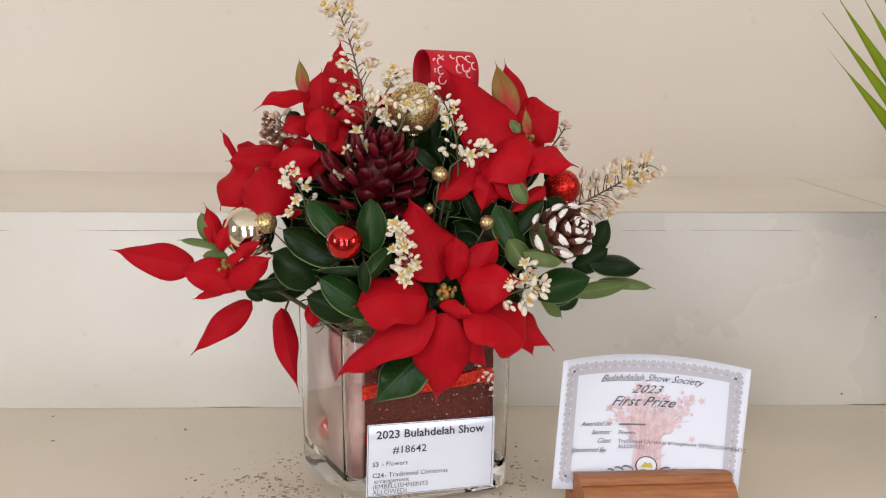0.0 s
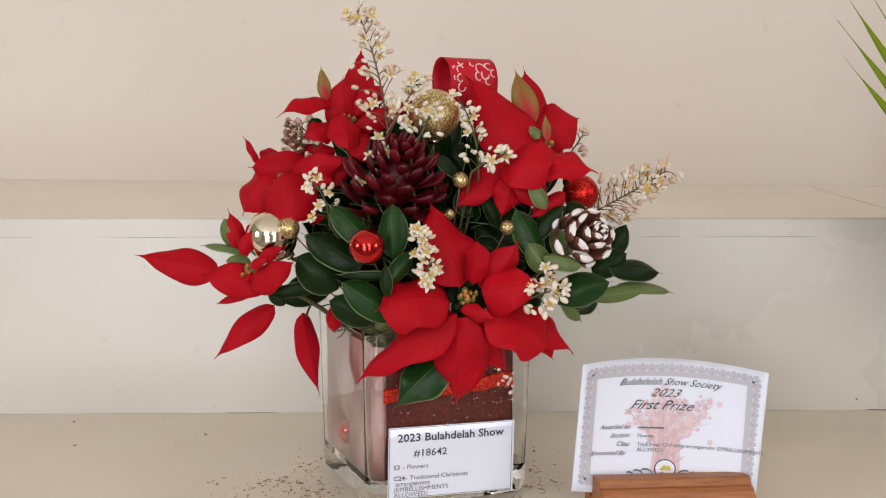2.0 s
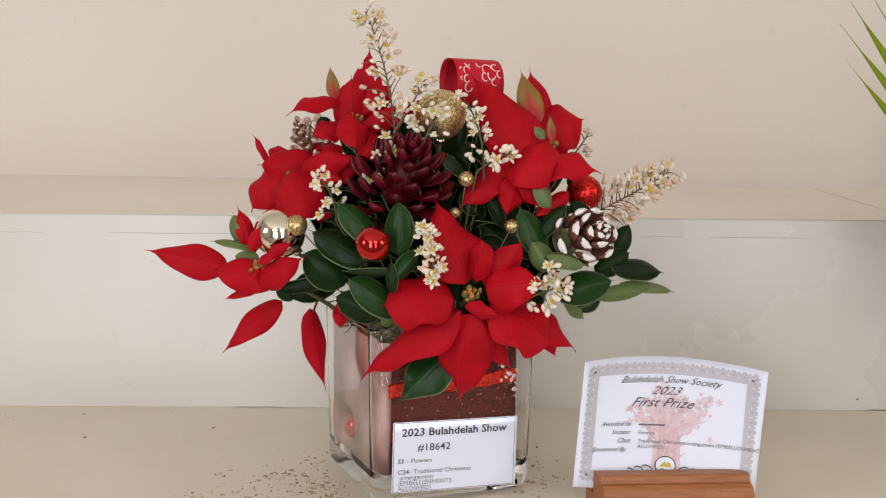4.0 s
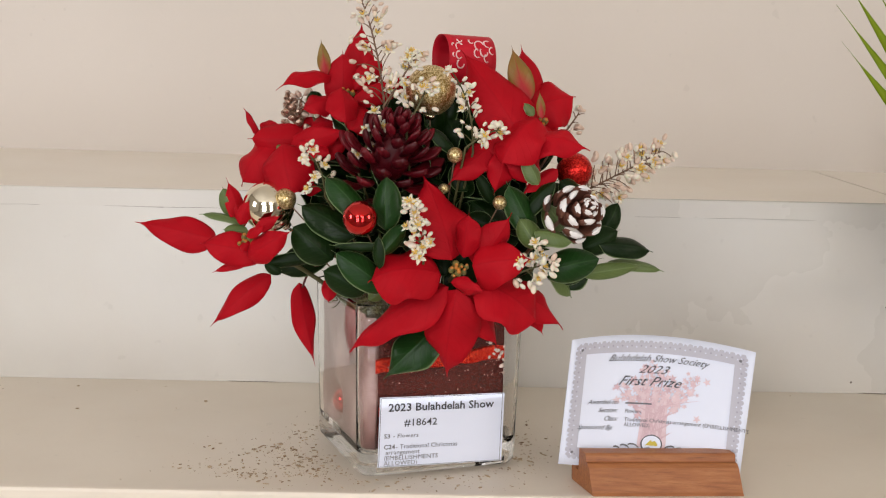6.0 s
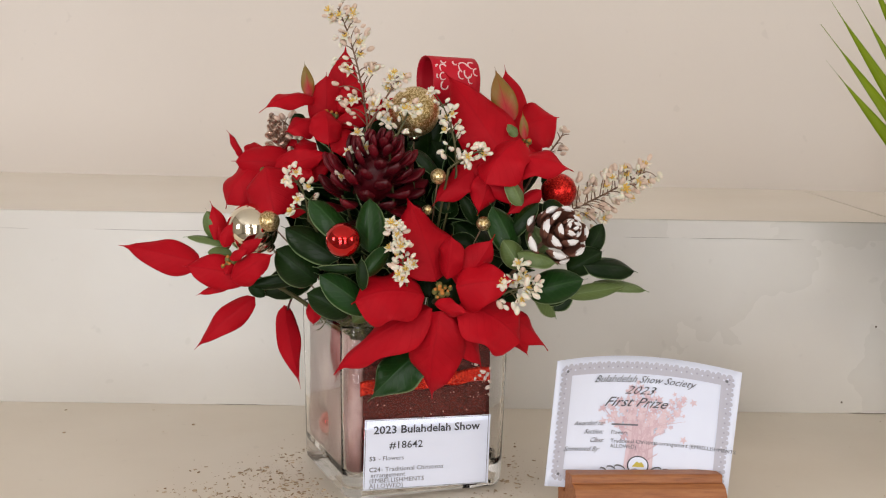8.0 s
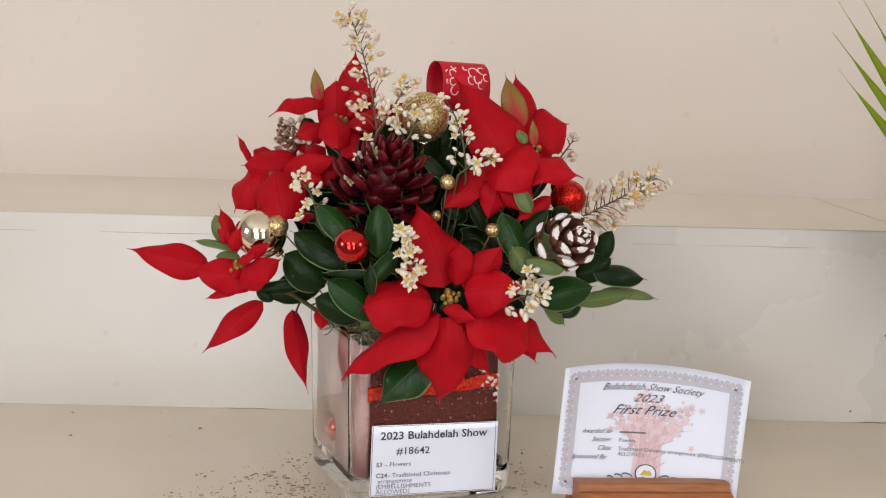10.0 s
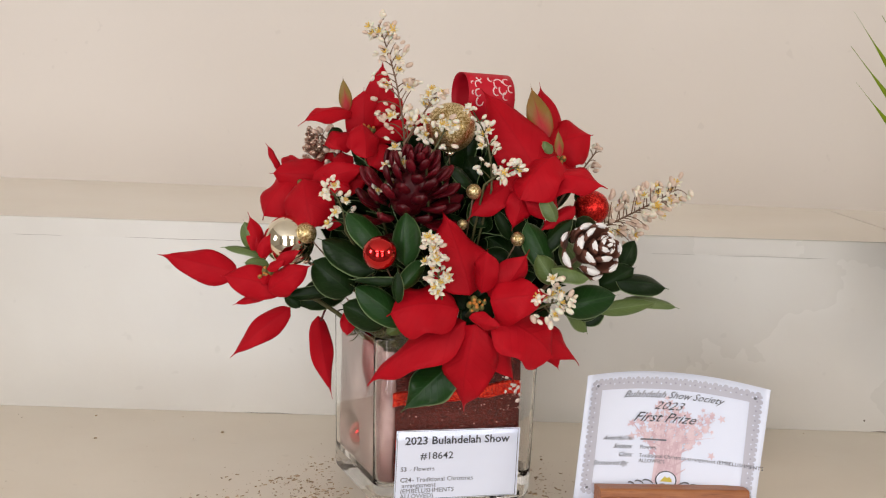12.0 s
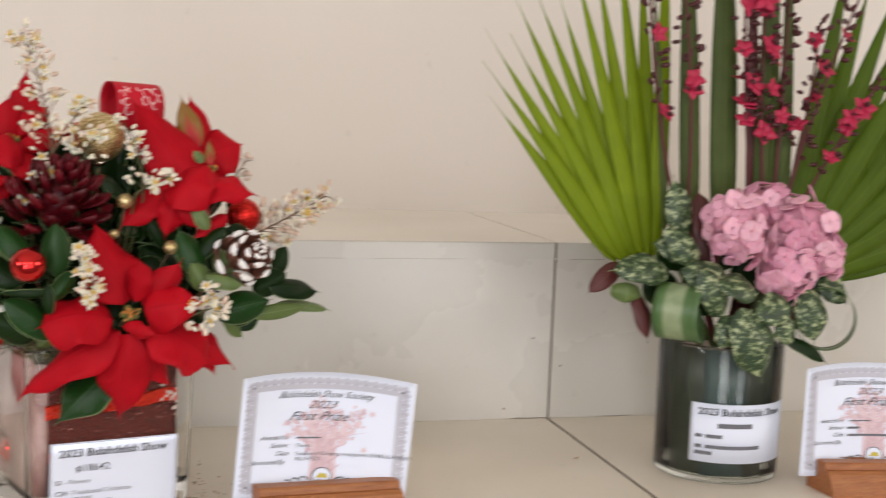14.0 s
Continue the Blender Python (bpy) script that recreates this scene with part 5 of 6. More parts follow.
    strip(rose, 0.0735, 0.0170, 0.0745, 0.0500, 0.0235, 0.020, 0.0)
    for ex, ey in ((0.042, 0.0635), (0.050, 0.0600), (0.0575, 0.0665), (0.0625, 0.0765), (0.0680, 0.0815), (0.0735, 0.0700), (0.0800, 0.0750), (0.0870, 0.0700), (0.0960, 0.0690), (0.1040, 0.0745), (0.1090, 0.0700), (0.1010, 0.0610)):
        strip(rp.choice((rose, rose, deep)), 0.0745 + rp.uniform(-0.008, 0.008), 0.036, ex, ey, 0.0024, 0.0007, rp.uniform(-0.004, 0.004))
        for k in range(15):
            f = rp.uniform(0.40, 1.06)
            star(rp.choice((rose, rose, deep)), 0.0745 + (ex - 0.0745) * f + rp.gauss(0, 0.0030), 0.036 + (ey - 0.036) * f + rp.gauss(0, 0.0026), rp.uniform(0.0014, 0.0036))
    for k in range(70):
        star(rp.choice((rose, rose, deep)), 0.0745 + rp.gauss(0, 0.0115), 0.0545 + rp.gauss(0, 0.0065), rp.uniform(0.0018, 0.0038))
    for ex, ey in ((0.094, 0.047), (0.092, 0.054), (0.110, 0.0565), (0.090, 0.038), (0.089, 0.030), (0.058, 0.040), (0.055, 0.050)):
        strip(deep, 0.0765, ey - 0.008, ex, ey, 0.004, 0.0004, 0.0)
    for k in range(26):
        strip(deep, 0.0735 + rp.uniform(-0.010, 0.010), 0.018 + rp.uniform(0, 0.01), 0.0745 + rp.uniform(-0.008, 0.008), 0.045 + rp.uniform(0, 0.012), 0.0006, 0.0005, 0.0)
    tagged(part("rose_picture", rose, ROSE, top), kind="stuff")
    tagged(part("rose_picture_detail", deep, ROSE_DEEP, top), kind="stuff")

    def words(text, x, y, size, material, slant=0.0, bold=0.0, wide=1.0):
        lettering(text, size, material, top, (x, y), slant=slant, bold=bold, wide=wide, bend=lambda u, v, _: bend(u, v, 0.0011))

    def strike(xa, ya, xb, h, material=SOFT_INK):
        part("text_bar", patch(xa, ya, xb, ya + h, 0.0011, 4, 1), material, top)

    words("Bulahdelah Show Society", 0.0325, 0.0832, 0.0078, INK, 0.62, -0.00002, 1.03)
    words("2023", 0.0585, 0.0742, 0.0090, INK, 0.6, -0.00005, 1.3)
    words("First Prize", 0.0420, 0.0645, 0.0105, INK, 0.62, 0.0, 1.18)
    words("Awarded to:", 0.0185, 0.0495, 0.0052, INK, 0.55, 0.0, 0.95)
    words("Section:", 0.0275, 0.0430, 0.0052, INK, 0.55, 0.0, 0.95)
    words("Class:", 0.0325, 0.0365, 0.0052, INK, 0.55, 0.0, 0.95)
    words("Sponsored By:", 0.0120, 0.0295, 0.0052, INK, 0.55, 0.0, 0.95)
    strike(0.0500, 0.0499, 0.0715, 0.0012)
    if full:
        words("Flowers", 0.0500, 0.0430, 0.0042, SOFT_INK)
        words("Traditional Christmas arrangement (EMBELLISHMENTS", 0.0500, 0.0365, 0.0042, SOFT_INK, wide=1.04)
        words("ALLOWED)", 0.0500, 0.0325, 0.0042, SOFT_INK)
    else:
        strike(0.0475, 0.0432, 0.0600, 0.002)
        strike(0.0475, 0.0367, 0.1150, 0.002)
    strike(W - 0.026, 0.0195, W - 0.018, 0.0012)
    # crest with scrolls at the foot
    part("crest_rim", disc(0.0735, 0.0200, 0.0088, 0.0072, 0.0012, 20), INK, top)
    part("crest_field", disc(0.0735, 0.0202, 0.0078, 0.0063, 0.0014, 20), PAPER, top)
    hill = bmesh.new()
    hill.faces.new([hill.verts.new(bend(0.0735 + x, 0.0190 + y, 0.0016)) for x, y in ((-0.005, 0), (0.005, 0), (0.0045, 0.002), (0.0025, 0.0038), (0.0008, 0.0028), (-0.001, 0.0042), (-0.003, 0.002))])
    part("crest_hill", hill, CREST_YELLOW, top)
    wave = bmesh.new()
    wave.faces.new([wave.verts.new(bend(0.0735 + x, 0.0170 + y, 0.0017)) for x, y in ((-0.006, 0.0), (-0.002, 0.001), (0.002, -0.001), (0.006, 0.001), (0.005, 0.0), (0.001, -0.0022), (-0.003, -0.001))])
    part("crest_river", wave, LILAC, top)
    for side in (-1, 1):
        for k, (dx, dy, r) in enumerate(((0.0145, 0.0170, 0.0045), (0.0215, 0.0165, 0.0036), (0.0280, 0.0155, 0.0026))):
            arc = bmesh.new()
            pts = [(0.0735 + side * (dx + r * math.cos(a * 0.35)), dy + r * 0.55 * math.sin(a * 0.35 + 0.4)) for a in range(14)]
            w = 0.0006
            va = [(arc.verts.new(bend(x, y - w, 0.0012)), arc.verts.new(bend(x, y + w, 0.0012))) for x, y in pts]
            for p, q in zip(va, va[1:]):
                arc.faces.new((p[0], q[0], q[1], p[1]))
            part("scroll", arc, SOFT_INK, top)
    return top


STAND_PROFILE = ((-0.002, 0.0), (0.0, 0.0025), (0.0085, 0.0200), (0.0115, 0.0228), (0.0145, 0.0232), (0.0150, 0.0280), (0.0165, 0.0296), (0.0280, 0.0302),
                 (0.0282, 0.012), (0.0340, 0.012), (0.0342, 0.0302), (0.0400, 0.0298), (0.0415, 0.0280), (0.0415, 0.003), (0.0405, 0.0))


SKEW = Matrix(((1, -0.24, 0, 0), (0, 1, 0, 0), (0, 0, 1, 0), (0, 0, 0, 1)))     # ends sawn at a slant


def card_stand(m, label):
    top = thing("card_stand", m.translation, label, "card stand", "wooden card stands")
    part("block", prism(STAND_PROFILE, 0, 0.121, m @ SKEW, 0.0006), WOOD, top)
    return top


STAND_M = pose(0.1395, -0.0815, 0.0, 0, 0, 3.5)
card_stand(STAND_M, "grooved red-brown timber block holding a card")
certificate(pose(0.1150, -0.0505, 0.0155, 0, 2.6, -1.0), True, "white first prize certificate with lilac border, bowed in a wooden stand")
STAND_M2 = pose(0.6660, -0.0720, 0.0, 0, 0, -9.0)
card_stand(STAND_M2, "grooved red-brown timber block holding a card beside the green vase")
certificate(STAND_M2 @ pose(-0.0225, 0.0300, 0.0125, 0, 0, -1.0), False, "white prize certificate with lilac border beside the green vase")

# ---- second arrangement: round vase with palm, spikes and a pink mophead ----
V2 = Vector((0.599, 0.037, 0.0))
R2 = 0.0605
CROWN2 = V2 + Vector((0, 0, 0.125))


def turned(profile, centre, sides=48):
    """A solid of revolution from (radius, height) pairs, closed at both ends."""
    bm = bmesh.new()
    rings = [[bm.verts.new((centre.x + r * math.cos(k * math.tau / sides), centre.y + r * math.sin(k * math.tau / sides), centre.z + z)) for k in range(sides)] for r, z in profile]
    loft(bm, rings)
    bmesh.ops.recalc_face_normals(bm, faces=bm.faces)
    return smooth(bm)


vase2 = thing("round_vase", V2, "round glass vase lined with dark green leaves", "vase")
g2 = part("glass_body", turned(((0.055, 0.0005), (0.0595, 0.0012), (R2, 0.004), (R2, 0.130), (R2 - 0.0006, 0.132), (R2 - 0.0018, 0.132), (R2 - 0.0024, 0.130), (R2 - 0.0024, 0.008), (R2 - 0.005, 0.006)), V2), GREEN_GLASS, vase2)
g2.visible_shadow = False
LINING = veined("vase_lining_leaf", (0.016, 0.021, 0.008), (0.005, 0.007, 0.003), (0.035, 0.045, 0.02), 0.45, strength=0.5, veins=0.0)
# Lining leaf with the vase's bluish highlight put into its base colour.
LINING_SHEEN = veined("vase_lining_painted_sheen", (0.025, 0.045, 0.042), (0.014, 0.028, 0.028), (0.04, 0.06, 0.055), 0.4, strength=0.4, veins=0.0)
for k in range(9):
    bm = bmesh.new()
    uv = bm.loops.layers.uv.new("UVMap")
    a0, span = k * math.tau / 9 - 0.2, math.tau / 9 + 0.22
    rows = []
    for i in range(9):
        a = a0 + span * i / 8
        r = R2 - 0.0032 - 0.0022 * i / 8
        rows.append([bm.verts.new((V2.x + r * math.cos(a), V2.y + r * math.sin(a), z)) for z in (0.0075, 0.05, 0.09, 0.128)])
    for i in range(8):
        for j in range(3):
            f = bm.faces.new((rows[i][j], rows[i + 1][j], rows[i + 1][j + 1], rows[i][j + 1]))
            for loop, (p, q) in zip(f.loops, ((i, j), (i + 1, j), (i + 1, j + 1), (i, j + 1))):
                loop[uv].uv = (q / 3, p / 8)
    sheet_solid(bm, 0.0006)
    part("lining_leaf", bm, LINING_SHEEN if k == 6 else LINING, vase2)
part("packing", turned(((0.046, 0.0075), (0.047, 0.0085), (0.047, 0.119), (0.046, 0.12)), V2, 24), FOAM, vase2)

# entry card curved round the glass
card2 = thing("entry_card", V2 + Vector((-0.03, -0.054, 0.02)), "white printed show entry card curved round the green vase", "card")
A_LEFT, A_RIGHT, CARD_Z0, CARD_H = radians(-118 - 23), radians(-118 + 80), 0.0215, 0.0565


def round_card(s, h, lift):
    a = A_LEFT + (A_RIGHT - A_LEFT) * s
    r = R2 + 0.0006 + lift
    return Vector((V2.x + r * math.cos(a), V2.y + r * math.sin(a), CARD_Z0 + CARD_H * h))


def round_patch(s0, h0, s1, h1, lift, n=14):
    bm = bmesh.new()
    rows = [[bm.verts.new(round_card(s0 + (s1 - s0) * i / n, h, lift)) for h in (h0, h1)] for i in range(n + 1)]
    for a, b in zip(rows, rows[1:]):
        bm.faces.new((a[0], b[0], b[1], a[1]))
    return smooth(bm)


sheet2 = round_patch(0, 0, 1, 1, 0, 24)
sheet_solid(sheet2, 0.0004)
part("sheet", sheet2, PAPER, card2)
lettering("2023 Bulahdelah Show", 0.0095, INK, card2, (0.0075, 0.046), bold=0.00018, bend=lambda x, y, _: round_card(x / 0.109, y / CARD_H, 0.0008))
for s0, h0, s1, h1 in ((0.24, 0.60, 0.54, 0.68), (0.05, 0.42, 0.11, 0.48), (0.14, 0.42, 0.28, 0.48), (0.05, 0.24, 0.11, 0.30), (0.14, 0.24, 0.62, 0.30), (0.05, 0.13, 0.2, 0.19)):
    part("text_bar", round_patch(s0, h0, s1, h1, 0.0008), SOFT_INK, card2)


def palm_frond(apex, label):
    top = thing("palm_frond", CROWN2, label, "palm frond")
    part("stalk", tube(bow(CROWN2 + Vector((0, 0, -0.03)), apex, 0.0, 5), 0.003, 0.0025), STEM, top)
    return top


def palm_segment(base, tip, width, top, roll, tint=None):
    part("segment", blade(base, tip, width, roll, 0.015, 0.06, "palm", 0.0, 16, 4, 0.0006, face=(-0.25, -0.92, 0.25)), tint or PALM, top)


def strap_leaf(base, tip, width, material=STRAP, label="upright dull green strap leaf"):
    top = thing("strap_leaf", CROWN2, label, "leaf", "upright strap leaves")
    part("blade", blade(base, tip, width, 0, 0.01, 0.1, "strap", 0.02, 14, 4, 0.0008), material, top)
    part("stalk", tube(bow(CROWN2 + Vector((0, 0, -0.02)), base, 0.0, 4), 0.0025, 0.002), STRAP, top)


def floret_mesh():
    bm = bmesh.new()
    for k, (a, r) in enumerate(((0.3, 0.0075), (1.5, 0.0065), (2.8, 0.0075), (4.0, 0.008), (5.2, 0.0075))):
        b = blade((0, 0, 0), (math.cos(a) * r, math.sin(a) * r, 0.002), 0.0055, 0, 0.1, 0.1, "oval", 0.05, 5, 3, 0.0004, face=(0, 0, 1))
        me = bpy.data.meshes.new("petal")
        b.to_mesh(me)
        b.free()
        bm.from_mesh(me)
        bpy.data.meshes.remove(me)
    return mesh_of("floret", bm, CRIMSON)


FLORET = floret_mesh()
DARK_BUD_MESH = mesh_of("bud", ball((0, 0, 0.003), 0.002, (1, 1, 1.8), 7, 6), DARK_BUD)


def flower_spike(base, tip, start, count, seed):
    rng = random.Random(seed)
    base, tip = Vector(base), Vector(tip)
    top = thing("flower_spike", CROWN2, "slender spike of crimson florets and dark maroon buds", "flower spike", "crimson flower spikes")
    pts = bow(base, tip, 0.008, 12, (rng.uniform(-1, 1), 0, 0))
    part("stem", tube([CROWN2 + Vector((0, 0, -0.02))] + pts, 0.0022, 0.0012, None, 5), RED_STEM, top)
    for k in range(count * 3):
        s = start + (1 - start) * (k + rng.random()) / (count * 3)
        i = min(int(s * 12), 11)
        p = pts[i].lerp(pts[i + 1], s * 12 - i)
        away = Vector((rng.uniform(-1, 1), rng.uniform(-1, 0.3), rng.uniform(-0.2, 0.8))).normalized()
        flower = rng.random() < 0.14
        aim = (away + TOWARD).normalized() if flower else away
        m = Matrix.Translation(p + away * rng.uniform(0.003, 0.010)) @ aim.to_track_quat("Z", "Y").to_matrix().to_4x4() @ Matrix.Rotation(rng.uniform(0, 6), 4, "Z") @ Matrix.Scale(rng.uniform(1.0, 1.5) * (1.3 if flower else 1.0), 4)
        piece("floret" if flower else "bud", FLORET if flower else DARK_BUD_MESH, m, top)


def pink_floret_mesh():
    bm = bmesh.new()
    for k in range(4):
        a = k * math.tau / 4
        b = blade((math.cos(a) * 0.001, math.sin(a) * 0.001, 0), (math.cos(a) * 0.0115, math.sin(a) * 0.0115, 0.001), 0.0145, 0, 0.05, 0.05, "round", 0.08, 6, 4, 0.0004, face=(0, 0, 1))
        me = bpy.data.meshes.new("petal")
        b.to_mesh(me)
        b.free()
        bm.from_mesh(me)
        bpy.data.meshes.remove(me)
    ball((0, 0, 0.001), 0.0012, (1, 1, 1), 6, 5, bm)
    return mesh_of("floret", bm, PINK)


PINK_FLORET = pink_floret_mesh()
mophead = thing("pink_hydrangea", CROWN2, "full pink hydrangea head of many small florets", "flower")
part("stem", tube(bow(CROWN2 + Vector((0, 0, -0.02)), (0.63, 0.01, 0.19), 0.0, 5), 0.003, 0.0025), STEM, mophead)


def pink_lobe(centre, r, seed):
    rng = random.Random(seed)
    c = Vector(centre)
    part("floret_core", ball(c, r * 0.72, (1, 1, 1), 14, 10), PINK, mophead)
    for k in range(34):
        z = 1 - 2 * (k + 0.5) / 34
        a = k * 2.39996
        d = Vector((math.sqrt(1 - z * z) * math.cos(a), -abs(math.sqrt(1 - z * z) * math.sin(a)) * 1.0 if k % 3 else math.sqrt(1 - z * z) * math.sin(a), z))
        m = Matrix.Translation(c + d * r * rng.uniform(0.72, 1.0)) @ (d + Vector([rng.uniform(-0.6, 0.6) for _ in range(3)])).to_track_quat("Z", "Y").to_matrix().to_4x4() @ Matrix.Rotation(rng.uniform(0, 6), 4, "Z") @ Matrix.Scale(rng.uniform(0.8, 1.05), 4)
        piece("floret", PINK_FLORET, m, mophead)


collar = thing("leaf_collar", CROWN2, "collar of cream-speckled, dark green and maroon leaves", "foliage")


def foliage_leaf(base, tip, width, material, roll, shape):
    part("leaf", blade(base, tip, width, roll, 0.12, 0.12, shape, 0.06, 12, 6, 0.0006), material, collar)


def leaf_loop(centre, radius, width, axis, label):
    """A striped leaf rolled into a loop; the width lies along the axis."""
    top = thing("leaf_loop", centre, label, "leaf", "rolled striped leaves")
    c, ax = Vector(centre), Vector(axis).normalized()
    e1 = ax.cross(Vector((0, 0, 1))).normalized()
    e2 = Vector((0, 0, 1))
    bm = bmesh.new()
    uv = bm.loops.layers.uv.new("UVMap")
    rows = []
    for i in range(37):
        a = math.pi + math.tau * (i / 36) * 0.97
        r = radius * (1 - 0.06 * i / 36)
        taper = min(1, 0.35 + 2.5 * min(i, 36 - i) / 36)
        rows.append([bm.verts.new(c + e1 * (r * math.cos(a)) + e2 * (r * 1.08 * math.sin(a)) + ax * (width * taper * (j / 8 - 0.5))) for j in range(9)])
    for i in range(36):
        for j in range(8):
            f = bm.faces.new((rows[i][j], rows[i + 1][j], rows[i + 1][j + 1], rows[i][j + 1]))
            for loop, (p, q) in zip(f.loops, ((i, j), (i + 1, j), (i + 1, j + 1), (i, j + 1))):
                loop[uv].uv = (p / 36, q / 8)
    sheet_solid(bm, 0.0006)
    part("strip", bm, STRIPED, top)
    part("stalk", tube(bow(c + Vector((0.0, 0.012, 0.0)), CROWN2 + Vector((0, -0.01, -0.01)), 0.0, 4), 0.0015, 0.0015), STRAP, top)


frond = palm_frond((0.5354, 0.0750, 0.1921), "bright green fan palm frond with split pointed tips")
palm_segment((0.5030, 0.0800, 0.1985), (0.3660, 0.0960, 0.3600), 0.0168, frond, -9)
palm_segment((0.5056, 0.0700, 0.2005), (0.3610, 0.1000, 0.3912), 0.0175, frond, 13)
palm_segment((0.5132, 0.0800, 0.1996), (0.3625, 0.1050, 0.4229), 0.0176, frond, -11)
palm_segment((0.5122, 0.0700, 0.2012), (0.3898, 0.1100, 0.4197), 0.0176, frond, 13)
palm_segment((0.5198, 0.0800, 0.2003), (0.3879, 0.1150, 0.4687), 0.0176, frond, -11)
palm_segment((0.5187, 0.0700, 0.2019), (0.4125, 0.1200, 0.4739), 0.0177, frond, 13)
palm_segment((0.5264, 0.0800, 0.2010), (0.4394, 0.1250, 0.4726), 0.0178, frond, -11)
palm_segment((0.5253, 0.0700, 0.2026), (0.4515, 0.1300, 0.5183), 0.0178, frond, 13)
palm_segment((0.5331, 0.0800, 0.2017), (0.4784, 0.1350, 0.5249), 0.0180, frond, -11)
palm_segment((0.5319, 0.0700, 0.2033), (0.5020, 0.1400, 0.5576), 0.0180, frond, 13)
palm_segment((0.5397, 0.0800, 0.2024), (0.5336, 0.1450, 0.5466), 0.0181, frond, -11)
palm_segment((0.5385, 0.0700, 0.2040), (0.5629, 0.1500, 0.5966), 0.0181, frond, 13)
frond = palm_frond((0.6882, 0.0750, 0.1985), "fan palm frond leaning outwards, shade painted into its green")
palm_segment((0.6835, 0.0700, 0.2223), (0.7587, 0.1100, 0.5486), 0.0266, frond, 13, PALM_SHADED)
palm_segment((0.6925, 0.0800, 0.2185), (0.7897, 0.1123, 0.5144), 0.0269, frond, -11, PALM_SHADED)
palm_segment((0.6898, 0.0700, 0.2170), (0.8291, 0.1146, 0.5192), 0.0269, frond, 13, PALM_SHADED)
palm_segment((0.6989, 0.0800, 0.2132), (0.8527, 0.1169, 0.4827), 0.0272, frond, -11, PALM_SHADED)
palm_segment((0.6962, 0.0700, 0.2117), (0.9017, 0.1192, 0.4977), 0.0272, frond, 13, PALM_SHADED)
palm_segment((0.7053, 0.0800, 0.2078), (0.9310, 0.1215, 0.4746), 0.0274, frond, -11, PALM_SHADED)
palm_segment((0.7026, 0.0700, 0.2064), (0.9411, 0.1238, 0.4314), 0.0274, frond, 13, PALM_SHADED)
palm_segment((0.7118, 0.0800, 0.2024), (0.9799, 0.1262, 0.4219), 0.0277, frond, -11, PALM_SHADED)
palm_segment((0.7090, 0.0700, 0.2010), (0.9815, 0.1285, 0.3803), 0.0277, frond, 13, PALM_SHADED)
palm_segment((0.7182, 0.0800, 0.1970), (1.0353, 0.1308, 0.3766), 0.0280, frond, -11, PALM_SHADED)
palm_segment((0.7154, 0.0700, 0.1957), (1.0498, 0.1331, 0.3456), 0.0279, frond, 13, PALM_SHADED)
palm_segment((0.7247, 0.0800, 0.1916), (1.0350, 0.1354, 0.3045), 0.0281, frond, -11, PALM_SHADED)
palm_segment((0.7218, 0.0700, 0.1903), (1.0662, 0.1377, 0.2827), 0.0281, frond, 13, PALM_SHADED)
palm_segment((0.7312, 0.0800, 0.1862), (1.0447, 0.1400, 0.2471), 0.0283, frond, -11, PALM_SHADED)
strap_leaf((0.5691, 0.0600, 0.2392), (0.5492, 0.0700, 0.5593), 0.0220)
strap_leaf((0.6046, 0.0600, 0.2396), (0.5884, 0.0700, 0.5784), 0.0299)
strap_leaf((0.6480, 0.0600, 0.2402), (0.6435, 0.0700, 0.5721), 0.0246)
strap_leaf((0.5433, 0.0600, 0.2277), (0.5184, 0.0700, 0.4881), 0.0077)
strap_leaf((0.6701, 0.0600, 0.2404), (0.6603, 0.0700, 0.5626), 0.0146)
strap_leaf((0.6390, 0.0650, 0.2400), (0.6250, 0.0760, 0.5200), 0.0150, CROTON, "upright dark maroon strap leaf")
strap_leaf((0.6600, 0.0650, 0.2400), (0.6680, 0.0760, 0.4200), 0.0120, CROTON, "upright dark maroon strap leaf")
flower_spike((0.5474, 0.0500, 0.2509), (0.5018, 0.0400, 0.4844), 0.38, 9, 1)
flower_spike((0.5593, 0.0500, 0.2511), (0.5326, 0.0400, 0.4968), 0.45, 9, 2)
flower_spike((0.6293, 0.0500, 0.2522), (0.6009, 0.0400, 0.5013), 0.35, 14, 3)
flower_spike((0.6416, 0.0500, 0.2524), (0.6243, 0.0400, 0.5082), 0.3, 16, 4)
flower_spike((0.6510, 0.0500, 0.2525), (0.6484, 0.0400, 0.4938), 0.3, 12, 5)
flower_spike((0.6634, 0.0500, 0.2527), (0.6844, 0.0400, 0.4420), 0.3, 12, 6)
flower_spike((0.6706, 0.0500, 0.2415), (0.7567, 0.0400, 0.3904), 0.35, 10, 7)
flower_spike((0.6607, 0.0500, 0.2470), (0.7248, 0.0400, 0.4660), 0.5, 9, 8)
pink_lobe((0.5831, -0.0100, 0.2423), 0.0359, 1)
pink_lobe((0.6510, -0.0100, 0.2431), 0.0354, 2)
pink_lobe((0.6330, -0.0100, 0.2052), 0.0300, 3)
pink_lobe((0.6310, 0.0200, 0.2561), 0.0327, 4)
pink_lobe((0.6708, -0.0100, 0.2217), 0.0226, 5)
foliage_leaf((0.5214, 0.0000, 0.2023), (0.4551, -0.0100, 0.2035), 0.0323, SPECKLED, 10, "oval")
foliage_leaf((0.5407, 0.0200, 0.2267), (0.5325, 0.0300, 0.2904), 0.0279, SPECKLED, 0, "oval")
